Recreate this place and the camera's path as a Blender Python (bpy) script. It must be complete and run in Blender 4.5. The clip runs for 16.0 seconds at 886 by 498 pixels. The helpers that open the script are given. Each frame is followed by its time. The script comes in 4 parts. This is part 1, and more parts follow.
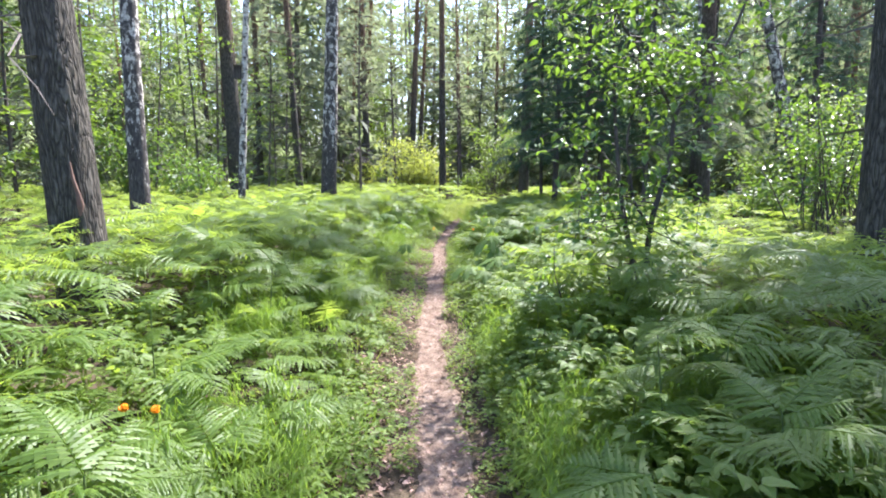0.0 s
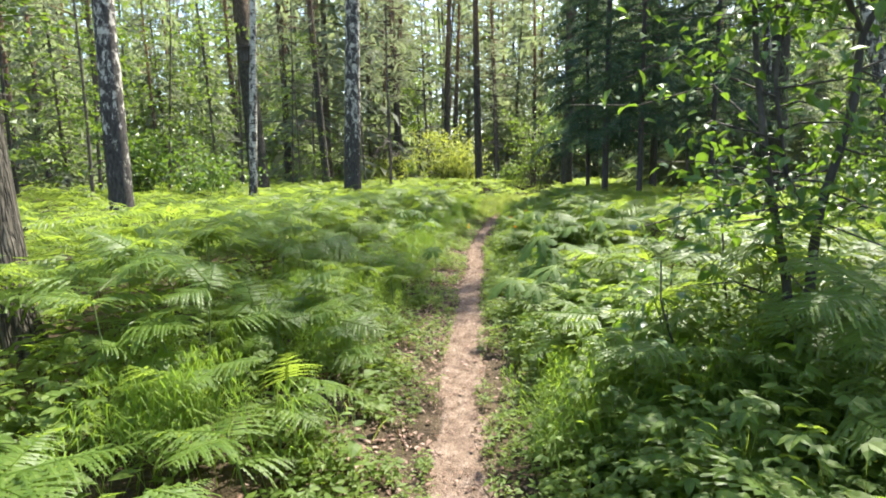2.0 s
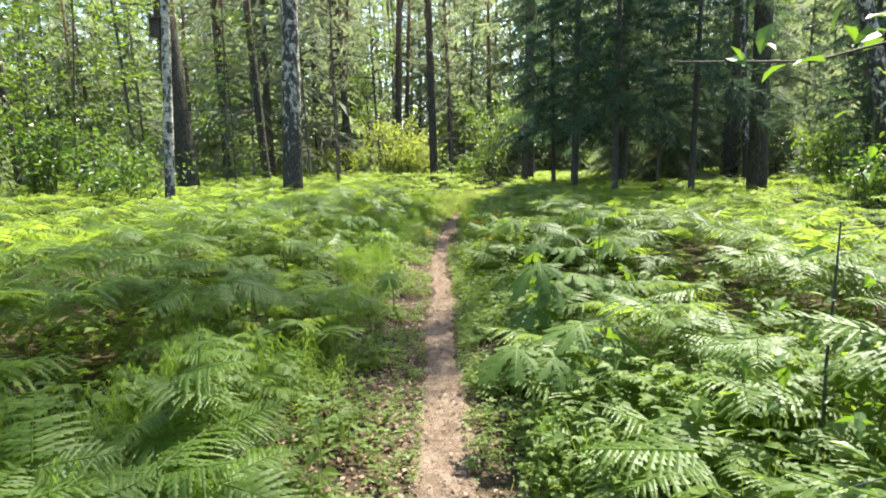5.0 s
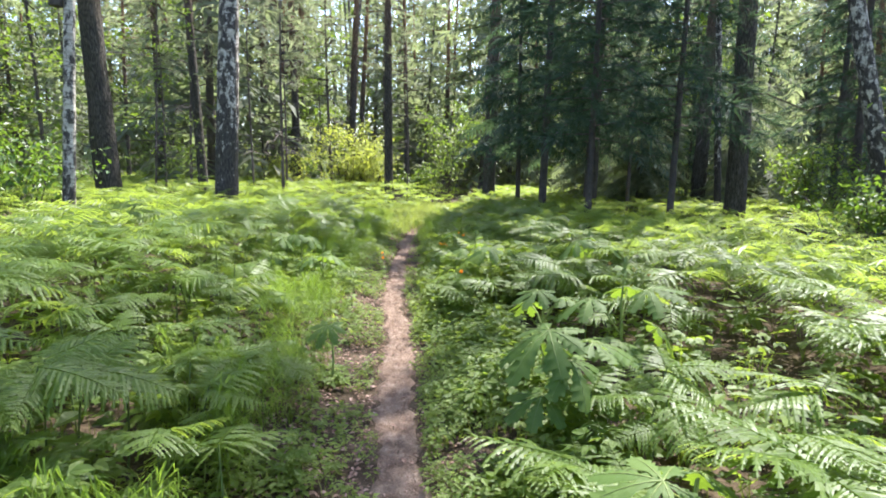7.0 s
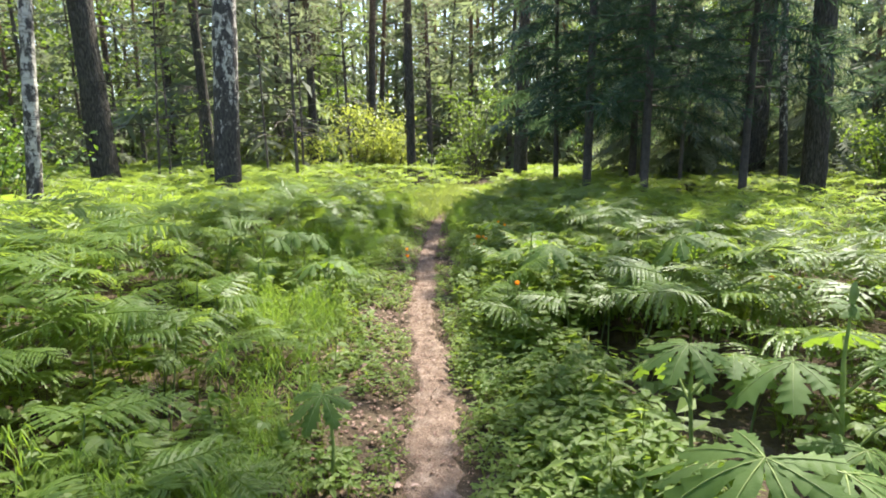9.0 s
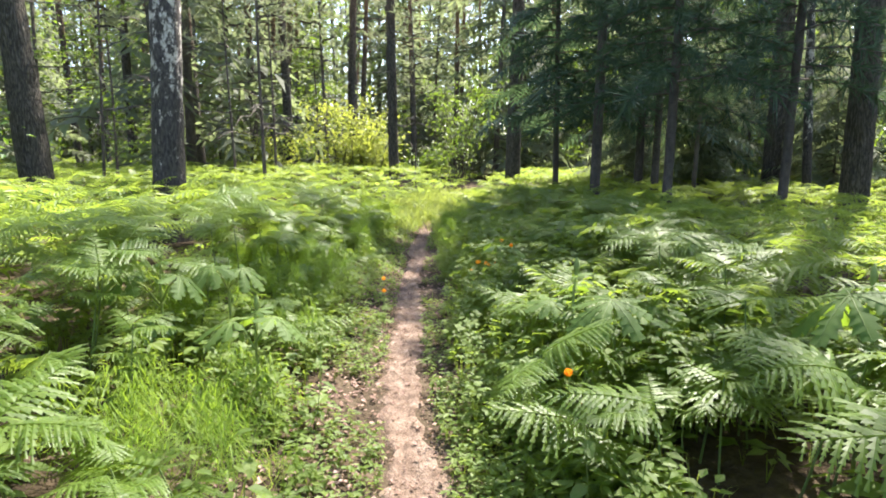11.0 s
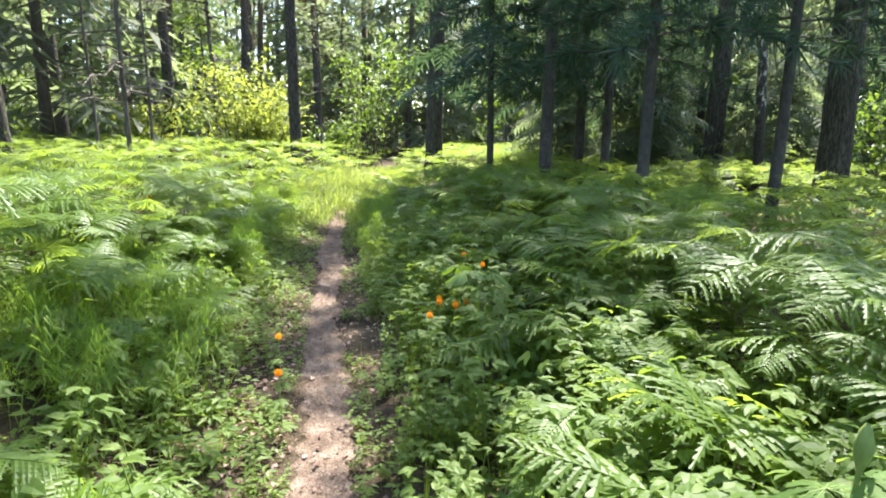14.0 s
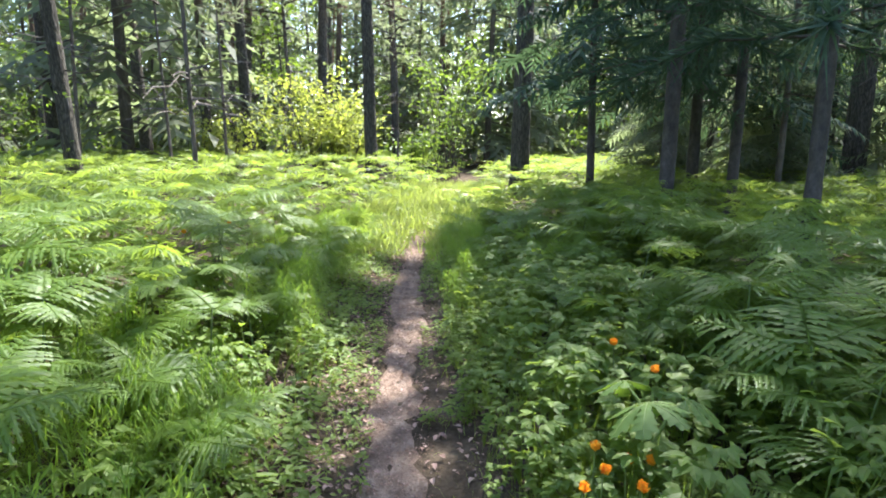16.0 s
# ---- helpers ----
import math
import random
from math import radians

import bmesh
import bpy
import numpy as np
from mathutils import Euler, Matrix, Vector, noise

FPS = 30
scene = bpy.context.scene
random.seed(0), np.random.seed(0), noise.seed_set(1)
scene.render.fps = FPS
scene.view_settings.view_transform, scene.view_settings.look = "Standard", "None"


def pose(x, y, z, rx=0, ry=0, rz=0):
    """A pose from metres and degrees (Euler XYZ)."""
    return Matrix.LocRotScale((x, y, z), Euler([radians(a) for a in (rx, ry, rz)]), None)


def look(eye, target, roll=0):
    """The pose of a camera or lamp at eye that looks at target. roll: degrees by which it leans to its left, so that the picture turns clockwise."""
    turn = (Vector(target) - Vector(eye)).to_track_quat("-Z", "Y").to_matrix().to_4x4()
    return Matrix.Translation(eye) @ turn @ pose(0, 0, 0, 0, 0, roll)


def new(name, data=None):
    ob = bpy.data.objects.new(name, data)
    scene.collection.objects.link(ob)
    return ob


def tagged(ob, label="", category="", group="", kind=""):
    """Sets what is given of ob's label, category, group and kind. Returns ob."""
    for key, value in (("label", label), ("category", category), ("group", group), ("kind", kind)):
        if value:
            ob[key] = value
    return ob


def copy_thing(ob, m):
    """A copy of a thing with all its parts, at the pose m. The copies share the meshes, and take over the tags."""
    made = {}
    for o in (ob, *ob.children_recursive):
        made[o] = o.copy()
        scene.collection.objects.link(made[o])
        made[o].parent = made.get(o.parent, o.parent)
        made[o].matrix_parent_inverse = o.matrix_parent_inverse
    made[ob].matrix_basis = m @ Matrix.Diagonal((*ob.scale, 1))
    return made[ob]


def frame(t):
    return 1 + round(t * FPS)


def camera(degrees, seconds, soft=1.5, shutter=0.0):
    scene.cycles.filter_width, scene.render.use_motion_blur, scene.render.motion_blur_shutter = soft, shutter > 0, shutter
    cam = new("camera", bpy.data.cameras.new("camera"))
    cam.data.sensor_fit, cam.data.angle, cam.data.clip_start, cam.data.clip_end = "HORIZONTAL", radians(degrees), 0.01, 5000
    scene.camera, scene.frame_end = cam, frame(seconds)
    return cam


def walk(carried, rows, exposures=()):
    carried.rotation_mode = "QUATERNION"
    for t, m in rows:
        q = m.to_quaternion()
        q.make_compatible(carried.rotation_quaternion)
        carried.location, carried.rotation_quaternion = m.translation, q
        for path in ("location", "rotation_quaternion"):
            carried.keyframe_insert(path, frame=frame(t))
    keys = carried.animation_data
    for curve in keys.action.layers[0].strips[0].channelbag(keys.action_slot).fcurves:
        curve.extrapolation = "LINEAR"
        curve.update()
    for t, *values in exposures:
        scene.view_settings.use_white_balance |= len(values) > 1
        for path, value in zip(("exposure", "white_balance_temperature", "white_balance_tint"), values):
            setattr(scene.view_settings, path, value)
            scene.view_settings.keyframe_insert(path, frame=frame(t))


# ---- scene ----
cam = camera(71.6, 16.0, soft=1.9)
PATH = [
    (0, (0.274, -0.436, 1.534), (0.233, 1.549, 1.287), 0.6),
    (0.5, (0.25, 0.04, 1.463), (0.265, 2.021, 1.187), 0.8),
    (1, (0.243, 0.468, 1.471), (0.249, 2.446, 1.18), -0.0),
    (1.5, (0.298, 0.929, 1.459), (0.157, 2.909, 1.214), -2.5),
    (2, (0.267, 1.376, 1.399), (0.102, 3.352, 1.14), -0.8),
    (2.5, (0.237, 1.615, 1.463), (0.216, 3.58, 1.092), -0.8),
    (3, (0.243, 1.976, 1.432), (0.122, 3.935, 1.046), -2.4),
    (3.5, (0.208, 2.259, 1.425), (0.216, 4.241, 1.158), 0.4),
    (4, (0.164, 2.564, 1.448), (0.177, 4.539, 1.135), 0.2),
    (4.2, (0.142, 2.677, 1.46), (0.11, 4.653, 1.155), -0.5),
    (6.3, (-0.01, 4.139, 1.491), (0.056, 6.119, 1.218), -1.3),
    (6.5, (-0.007, 4.306, 1.479), (0.085, 6.293, 1.277), -0.0),
    (7, (-0.015, 4.678, 1.48), (0.134, 6.656, 1.225), 1.3),
    (7.5, (-0.026, 5.108, 1.461), (-0.166, 7.082, 1.171), -1.3),
    (8, (-0.043, 5.504, 1.417), (-0.08, 7.484, 1.14), 1.7),
    (8.5, (-0.062, 5.901, 1.422), (-0.046, 7.878, 1.125), 0.8),
    (9, (-0.057, 6.286, 1.418), (0.014, 8.26, 1.103), -0.2),
    (9.5, (-0.049, 6.687, 1.384), (0.194, 8.648, 1.07), 0.7),
    (10, (-0.029, 7.091, 1.374), (0.123, 9.068, 1.114), 0.0),
    (10.2, (-0.046, 7.296, 1.365), (0.08, 9.274, 1.098), 0.2),
    (12.3, (-0.049, 8.983, 1.399), (0.085, 10.95, 1.06), 0.8),
    (12.5, (-0.05, 9.124, 1.387), (0.047, 11.095, 1.06), 0.2),
    (13, (-0.062, 9.517, 1.359), (-0.067, 11.494, 1.057), -0.2),
    (13.5, (-0.073, 9.89, 1.31), (0.114, 11.845, 0.934), -1.3),
    (14, (-0.058, 10.22, 1.325), (0.365, 12.137, 0.945), 0.9),
    (14.5, (-0.029, 10.597, 1.329), (0.324, 12.53, 0.957), -1.4),
    (15, (-0.045, 10.975, 1.298), (0.365, 12.897, 0.928), 0.4),
    (15.5, (-0.052, 11.296, 1.332), (0.318, 13.227, 0.964), 1.0),
    (16, (-0.011, 11.687, 1.345), (0.175, 13.648, 0.996), 0.3),
]
LIGHTNESS = (   # seconds, stops, kelvin, tint
    (0, 2.1, 5750, 20), (0.5, 1.92, 5900, 17), (1.0, 1.97, 6100, 16), (2.5, 1.78, 6500, 6), (4.2, 1.8, 6700, -2), (6.5, 1.93, 5950, 18), (8.0, 1.88, 6250, 12), (9.0, 1.8, 6350, 12),
    (10.0, 2.2, 6000, 22), (12.3, 1.82, 6850, -1), (13.1, 1.78, 6800, -8), (13.5, 2.0, 6450, 4), (14.2, 2.3, 6050, 11), (15.0, 2.5, 5800, 16), (15.5, 2.7, 5550, 22), (16.0, 2.25, 5850, 15))
walk(cam, [(t, look(e, g, r)) for t, e, g, r in PATH], LIGHTNESS)

# ---- world, sun, exposure ----
SUN_AZ, SUN_EL = 37.0, 57.0      # degrees clockwise from straight ahead (+y), and above the horizon
world = bpy.data.worlds.new("world")
scene.world = world
world.use_nodes = True
wn = world.node_tree
sky = wn.nodes.new("ShaderNodeTexSky")
sky.sky_type, sky.sun_disc = "NISHITA", False
sky.sun_elevation, sky.sun_rotation = radians(SUN_EL), radians(SUN_AZ)
sky.air_density, sky.dust_density = 1.0, 1.5
wn.links.new(sky.outputs[0], wn.nodes["Background"].inputs[0])
wn.nodes["Background"].inputs[1].default_value = 0.15
sun = new("sun", bpy.data.lights.new("sun", "SUN"))
sun.data.energy, sun.data.angle, sun.data.color = 5.0, radians(0.6), (1.0, 0.94, 0.82)
az, el = radians(SUN_AZ), radians(SUN_EL)
sun.matrix_world = look((math.sin(az) * math.cos(el) * 60, math.cos(az) * math.cos(el) * 60, math.sin(el) * 60), (0, 0, 0))

# ---- materials ----
rng = np.random.default_rng(7)
rnd = random.Random(11)


def material(name):
    m = bpy.data.materials.new(name)
    m.use_nodes = True
    nt = m.node_tree
    nt.nodes.clear()
    out = nt.nodes.new("ShaderNodeOutputMaterial")
    return m, nt, out


def node(nt, kind, ins=(), **props):
    n = nt.nodes.new(kind)
    for k, v in props.items():
        set_prop(n, k, v)
    for k, v in dict(ins).items():
        if isinstance(v, bpy.types.NodeSocket):
            nt.links.new(v, n.inputs[k])
        else:
            n.inputs[k].default_value = v
    return n


def set_prop(n, k, v):
    if k == "op":
        n.operation = v
    elif k == "blend":
        n.blend_type = v
    elif k == "data":
        n.data_type = v
    elif k == "feature":
        n.feature = v


def noise_tex(nt, vec, scale, detail=4.0, rough=0.55):
    return node(nt, "ShaderNodeTexNoise", {"Vector": vec, "Scale": scale, "Detail": detail, "Roughness": rough}).outputs[0]


def ramp(nt, fac, stops):
    r = nt.nodes.new("ShaderNodeValToRGB")
    nt.links.new(fac, r.inputs[0])
    el = r.color_ramp.elements
    while len(el) < len(stops):
        el.new(0.5)
    for e, (p, c) in zip(el, stops):
        e.position, e.color = p, (*c, 1)
    return r.outputs[0]


def mix(nt, fac, a, b, blend="MIX"):
    n = nt.nodes.new("ShaderNodeMix")
    n.data_type, n.blend_type = "RGBA", blend
    for sock, v in ((n.inputs[0], fac), (n.inputs[6], a), (n.inputs[7], b)):
        if isinstance(v, bpy.types.NodeSocket):
            nt.links.new(v, sock)
        else:
            sock.default_value = v if not isinstance(v, tuple) else (*v[:3], 1)
    return n.outputs[2]


def stretched(nt, sx, sy, sz):
    tc = nt.nodes.new("ShaderNodeTexCoord")
    mp = node(nt, "ShaderNodeMapping", {"Vector": tc.outputs["Object"]})
    mp.inputs["Scale"].default_value = (sx, sy, sz)
    return mp.outputs[0]


def leaf_material(name, dark, mid, light, through_colour, through_share=0.4, rough=0.45, gloss=0.5):
    """Thin leaf: glossy skin, and light that passes through."""
    dark, mid, light = [(c[0] * 1.1, c[1], c[2] * 1.25) for c in (dark, mid, light)]
    m, nt, out = material(name)
    info = nt.nodes.new("ShaderNodeObjectInfo")
    geo = nt.nodes.new("ShaderNodeNewGeometry")
    add = node(nt, "ShaderNodeMath", {0: info.outputs["Random"], 1: geo.outputs["Random Per Island"]}, op="ADD")
    fr = node(nt, "ShaderNodeMath", {0: add.outputs[0]}, op="FRACT")
    vec = stretched(nt, 1, 1, 1)
    big = noise_tex(nt, vec, 0.9, 3)
    fine = noise_tex(nt, vec, 55.0, 3)
    f1 = node(nt, "ShaderNodeMath", {0: fr.outputs[0], 1: big}, op="ADD")
    f2 = node(nt, "ShaderNodeMath", {0: f1.outputs[0], 1: 0.5}, op="MULTIPLY")
    col = ramp(nt, f2.outputs[0], [(0.15, dark), (0.5, mid), (0.88, light)])
    col = mix(nt, 0.35, col, ramp(nt, fine, [(0.3, (0.55, 0.55, 0.5)), (0.7, (1.25, 1.25, 1.2))]), "MULTIPLY")
    bs = node(nt, "ShaderNodeBsdfPrincipled", {"Base Color": col, "Roughness": rough, "Specular IOR Level": gloss})
    bump = node(nt, "ShaderNodeBump", {"Height": fine, "Strength": 0.25, "Distance": 0.004})
    nt.links.new(bump.outputs[0], bs.inputs["Normal"])
    tcol = mix(nt, 0.75, col, through_colour)
    tr = node(nt, "ShaderNodeBsdfTranslucent", {"Color": tcol})
    mx = node(nt, "ShaderNodeMixShader", {0: through_share, 1: bs.outputs[0], 2: tr.outputs[0]})
    nt.links.new(mx.outputs[0], out.inputs[0])
    return m


def solid(name, stops, scale=(1, 1, 1), freq=8.0, rough=0.85, bump=0.4, dist=0.01, fine=60.0, gloss=0.3):
    m, nt, out = material(name)
    vec = stretched(nt, *scale)
    n1 = noise_tex(nt, vec, freq, 6, 0.65)
    n2 = noise_tex(nt, vec, fine, 4)
    col = ramp(nt, n1, stops)
    col = mix(nt, 0.5, col, ramp(nt, n2, [(0.25, (0.5, 0.5, 0.5)), (0.75, (1.35, 1.35, 1.35))]), "MULTIPLY")
    bs = node(nt, "ShaderNodeBsdfPrincipled", {"Base Color": col, "Roughness": rough, "Specular IOR Level": gloss})
    h = node(nt, "ShaderNodeMath", {0: n1, 1: n2}, op="ADD")
    b = node(nt, "ShaderNodeBump", {"Height": h.outputs[0], "Strength": bump, "Distance": dist})
    nt.links.new(b.outputs[0], bs.inputs["Normal"])
    nt.links.new(bs.outputs[0], out.inputs[0])
    return m


def pine_bark_material():
    m, nt, out = material("pine_bark")
    vec = stretched(nt, 1, 1, 0.16)
    warp = node(nt, "ShaderNodeTexNoise", {"Vector": vec, "Scale": 6.0, "Detail": 3.0})
    wv = node(nt, "ShaderNodeMix", {})
    wv.data_type = "VECTOR"
    wv.inputs[0].default_value = 0.2
    nt.links.new(vec, wv.inputs[4])
    nt.links.new(warp.outputs["Color"], wv.inputs[5])
    vor = node(nt, "ShaderNodeTexVoronoi", {"Vector": wv.outputs[1], "Scale": 30.0}, feature="DISTANCE_TO_EDGE")
    crack = ramp(nt, vor.outputs["Distance"], [(0.0, (0, 0, 0)), (0.12, (0.6, 0.6, 0.6)), (0.3, (1, 1, 1))])
    n = noise_tex(nt, stretched(nt, 1, 1, 0.35), 28.0, 6, 0.7)
    lower = ramp(nt, n, [(0.25, (0.05, 0.045, 0.035)), (0.55, (0.12, 0.108, 0.086)), (0.8, (0.22, 0.2, 0.165))])
    upper = ramp(nt, n, [(0.25, (0.18, 0.095, 0.05)), (0.55, (0.34, 0.20, 0.115)), (0.8, (0.45, 0.30, 0.19))])
    tc = nt.nodes.new("ShaderNodeTexCoord")
    sep = node(nt, "ShaderNodeSeparateXYZ", {0: tc.outputs["Object"]})
    up = node(nt, "ShaderNodeMapRange", {0: sep.outputs[2], 1: 4.5, 2: 11.0})
    col = mix(nt, up.outputs[0], lower, upper)
    col = mix(nt, 1.0, col, mix(nt, 0.6, (1, 1, 1), crack), "MULTIPLY")
    bs = node(nt, "ShaderNodeBsdfPrincipled", {"Base Color": col, "Roughness": 0.92, "Specular IOR Level": 0.15})
    h = mix(nt, 0.35, crack, n)
    b = node(nt, "ShaderNodeBump", {"Height": h, "Strength": 0.9, "Distance": 0.03})
    nt.links.new(b.outputs[0], bs.inputs["Normal"])
    nt.links.new(bs.outputs[0], out.inputs[0])
    return m


def birch_bark_material(name, low, high):
    m, nt, out = material(name)
    tc = nt.nodes.new("ShaderNodeTexCoord")
    sep = node(nt, "ShaderNodeSeparateXYZ", {0: tc.outputs["Object"]})
    white = ramp(nt, noise_tex(nt, stretched(nt, 2, 2, 9), 3.0, 5), [(0.3, (0.34, 0.31, 0.26)), (0.5, (0.52, 0.48, 0.41)), (0.75, (0.68, 0.64, 0.56))])
    lines = ramp(nt, noise_tex(nt, stretched(nt, 4, 4, 55), 1.6, 3), [(0.58, (1, 1, 1)), (0.66, (0.12, 0.1, 0.09))])
    white = mix(nt, 0.85, white, lines, "MULTIPLY")
    rough = noise_tex(nt, stretched(nt, 1, 1, 0.55), 11.0, 6, 0.72)
    black = ramp(nt, noise_tex(nt, stretched(nt, 1, 1, 0.3), 40.0, 5), [(0.3, (0.018, 0.016, 0.015)), (0.7, (0.10, 0.088, 0.078))])
    base = node(nt, "ShaderNodeMapRange", {0: sep.outputs[2], 1: 0.5, 2: 3.0, 3: low, 4: high})
    f = node(nt, "ShaderNodeMath", {0: rough, 1: base.outputs[0]}, op="ADD")
    mask = ramp(nt, f.outputs[0], [(0.49, (0, 0, 0)), (0.56, (1, 1, 1))])
    col = mix(nt, mask, white, black)
    bs = node(nt, "ShaderNodeBsdfPrincipled", {"Base Color": col, "Roughness": 0.75, "Specular IOR Level": 0.25})
    b = node(nt, "ShaderNodeBump", {"Height": f.outputs[0], "Strength": 0.9, "Distance": 0.03})
    nt.links.new(b.outputs[0], bs.inputs["Normal"])
    nt.links.new(bs.outputs[0], out.inputs[0])
    return m


M_PINE = pine_bark_material()
M_BIRCH = birch_bark_material("birch_bark", 0.19, 0.05)
M_WHITE_BIRCH = birch_bark_material("white_birch_bark", 0.08, -0.01)
M_BARK = solid("grey_bark", [(0.3, (0.05, 0.042, 0.033)), (0.55, (0.12, 0.10, 0.082)), (0.8, (0.22, 0.19, 0.155))], (1, 1, 0.3), 14, 0.9, 0.8, 0.015)
M_SMOOTH = solid("smooth_dark_bark", [(0.3, (0.035, 0.03, 0.026)), (0.6, (0.085, 0.072, 0.06)), (0.8, (0.16, 0.145, 0.125))], (1, 1, 0.6), 10, 0.8, 0.4, 0.008)
M_TWIG = solid("dry_twig", [(0.3, (0.06, 0.05, 0.04)), (0.7, (0.17, 0.145, 0.12))], (1, 1, 1), 12, 0.9, 0.3, 0.004)
M_FERN = leaf_material("fern_leaf", (0.055, 0.11, 0.012), (0.085, 0.155, 0.018), (0.125, 0.20, 0.028), (0.42, 0.55, 0.06), 0.48, 0.48, 0.38)
M_FERN_STEM = solid("fern_stem", [(0.3, (0.07, 0.11, 0.03)), (0.7, (0.15, 0.2, 0.06))], (1, 1, 0.4), 10, 0.6, 0.2, 0.003)
M_HORSETAIL = leaf_material("horsetail", (0.08, 0.15, 0.015), (0.12, 0.21, 0.022), (0.17, 0.27, 0.035), (0.38, 0.56, 0.04), 0.45, 0.55, 0.25)
M_HERB = leaf_material("herb_leaf", (0.055, 0.105, 0.014), (0.09, 0.155, 0.022), (0.15, 0.22, 0.04), (0.38, 0.52, 0.05), 0.44, 0.55, 0.3)
M_GRASS = leaf_material("grass_blade", (0.085, 0.14, 0.018), (0.16, 0.225, 0.04), (0.27, 0.32, 0.085), (0.46, 0.56, 0.08), 0.42, 0.5, 0.3)
M_HOGWEED = leaf_material("hogweed_leaf", (0.05, 0.10, 0.018), (0.075, 0.14, 0.026), (0.11, 0.18, 0.04), (0.3, 0.46, 0.03), 0.36, 0.6, 0.2)
M_HOG_STEM = solid("green_stalk", [(0.3, (0.14, 0.19, 0.045)), (0.7, (0.27, 0.33, 0.09))], (1, 1, 0.3), 12, 0.55, 0.2, 0.003)
M_BUSHLEAF = leaf_material("cherry_leaf", (0.035, 0.08, 0.015), (0.06, 0.125, 0.022), (0.11, 0.18, 0.035), (0.27, 0.45, 0.03), 0.33, 0.42, 0.45)
M_YELLOW = leaf_material("pale_bush_leaf", (0.10, 0.15, 0.02), (0.17, 0.23, 0.04), (0.26, 0.31, 0.07), (0.55, 0.62, 0.08), 0.45, 0.5, 0.4)
M_BIRCHLEAF = leaf_material("broad_leaf", (0.05, 0.1, 0.012), (0.085, 0.15, 0.018), (0.13, 0.2, 0.028), (0.31, 0.46, 0.04), 0.38, 0.45, 0.4)
M_PINENEEDLE = leaf_material("pine_needles", (0.07, 0.1, 0.05), (0.12, 0.15, 0.08), (0.17, 0.2, 0.11), (0.42, 0.48, 0.23), 0.47, 0.6, 0.25)
M_SPRUCE = leaf_material("dark_needles", (0.03, 0.06, 0.034), (0.05, 0.09, 0.05), (0.078, 0.125, 0.065), (0.12, 0.2, 0.07), 0.3, 0.75, 0.15)
M_GREYNEEDLE = leaf_material("grey_green_needles", (0.065, 0.09, 0.045), (0.11, 0.14, 0.07), (0.16, 0.19, 0.1), (0.36, 0.44, 0.18), 0.45, 0.65, 0.2)
M_LITTER = leaf_material("dry_leaf", (0.10, 0.06, 0.035), (0.22, 0.15, 0.09), (0.42, 0.33, 0.22), (0.35, 0.24, 0.12), 0.12, 0.7, 0.3)
M_PETAL = leaf_material("orange_petal", (0.80, 0.28, 0.01), (0.88, 0.38, 0.012), (0.92, 0.48, 0.02), (0.9, 0.45, 0.02), 0.35, 0.5, 0.3)
M_PATH = solid("trodden_earth", [(0.28, (0.10, 0.068, 0.048)), (0.5, (0.195, 0.14, 0.103)), (0.72, (0.33, 0.257, 0.198))], (1, 1, 1), 9.0, 0.95, 1.0, 0.02, 90.0, 0.1)
M_SOIL = solid("forest_soil", [(0.3, (0.03, 0.022, 0.014)), (0.5, (0.065, 0.048, 0.03)), (0.7, (0.11, 0.085, 0.055))], (1, 1, 1), 4.0, 0.95, 0.9, 0.03, 30.0, 0.1)


# ---- geometry helpers ----
class Geo:
    """Triangles gathered for one mesh."""

    def __init__(self):
        self.v, self.f, self.n = [], [], 0

    def add(self, v, f):
        v, f = np.asarray(v, float).reshape(-1, 3), np.asarray(f, int).reshape(-1, 3)
        self.v.append(v)
        self.f.append(f + self.n)
        self.n += len(v)
        return self

    def arrays(self):
        if not self.v:
            return np.zeros((0, 3)), np.zeros((0, 3), int)
        return np.concatenate(self.v), np.concatenate(self.f)

    def tube(self, pts, radii, seg=8, wobble=0.0, cap=True):
        pts, radii = np.asarray(pts, float), np.asarray(radii, float)
        d = np.gradient(pts, axis=0)
        d /= np.linalg.norm(d, axis=1)[:, None] + 1e-9
        ref = np.array([1.0, 0, 0]) if abs(d[0][0]) < 0.8 else np.array([0, 1.0, 0])
        u = np.cross(d, ref)
        u /= np.linalg.norm(u, axis=1)[:, None] + 1e-9
        w = np.cross(d, u)
        a = np.linspace(0, 2 * np.pi, seg, endpoint=False)
        r = radii[:, None] * (1 + (wobble * rng.standard_normal((len(pts), seg)) if wobble else 0))
        v = pts[:, None] + (np.cos(a)[None, :] * r)[..., None] * u[:, None] + (np.sin(a)[None, :] * r)[..., None] * w[:, None]
        i, j = np.meshgrid(np.arange(len(pts) - 1), np.arange(seg), indexing="ij")
        k = (j + 1) % seg
        q = np.stack([i * seg + j, i * seg + k, (i + 1) * seg + k, (i + 1) * seg + j], -1).reshape(-1, 4)
        f = np.concatenate([q[:, [0, 1, 2]], q[:, [0, 2, 3]]])
        self.add(v.reshape(-1, 3), f)
        return self


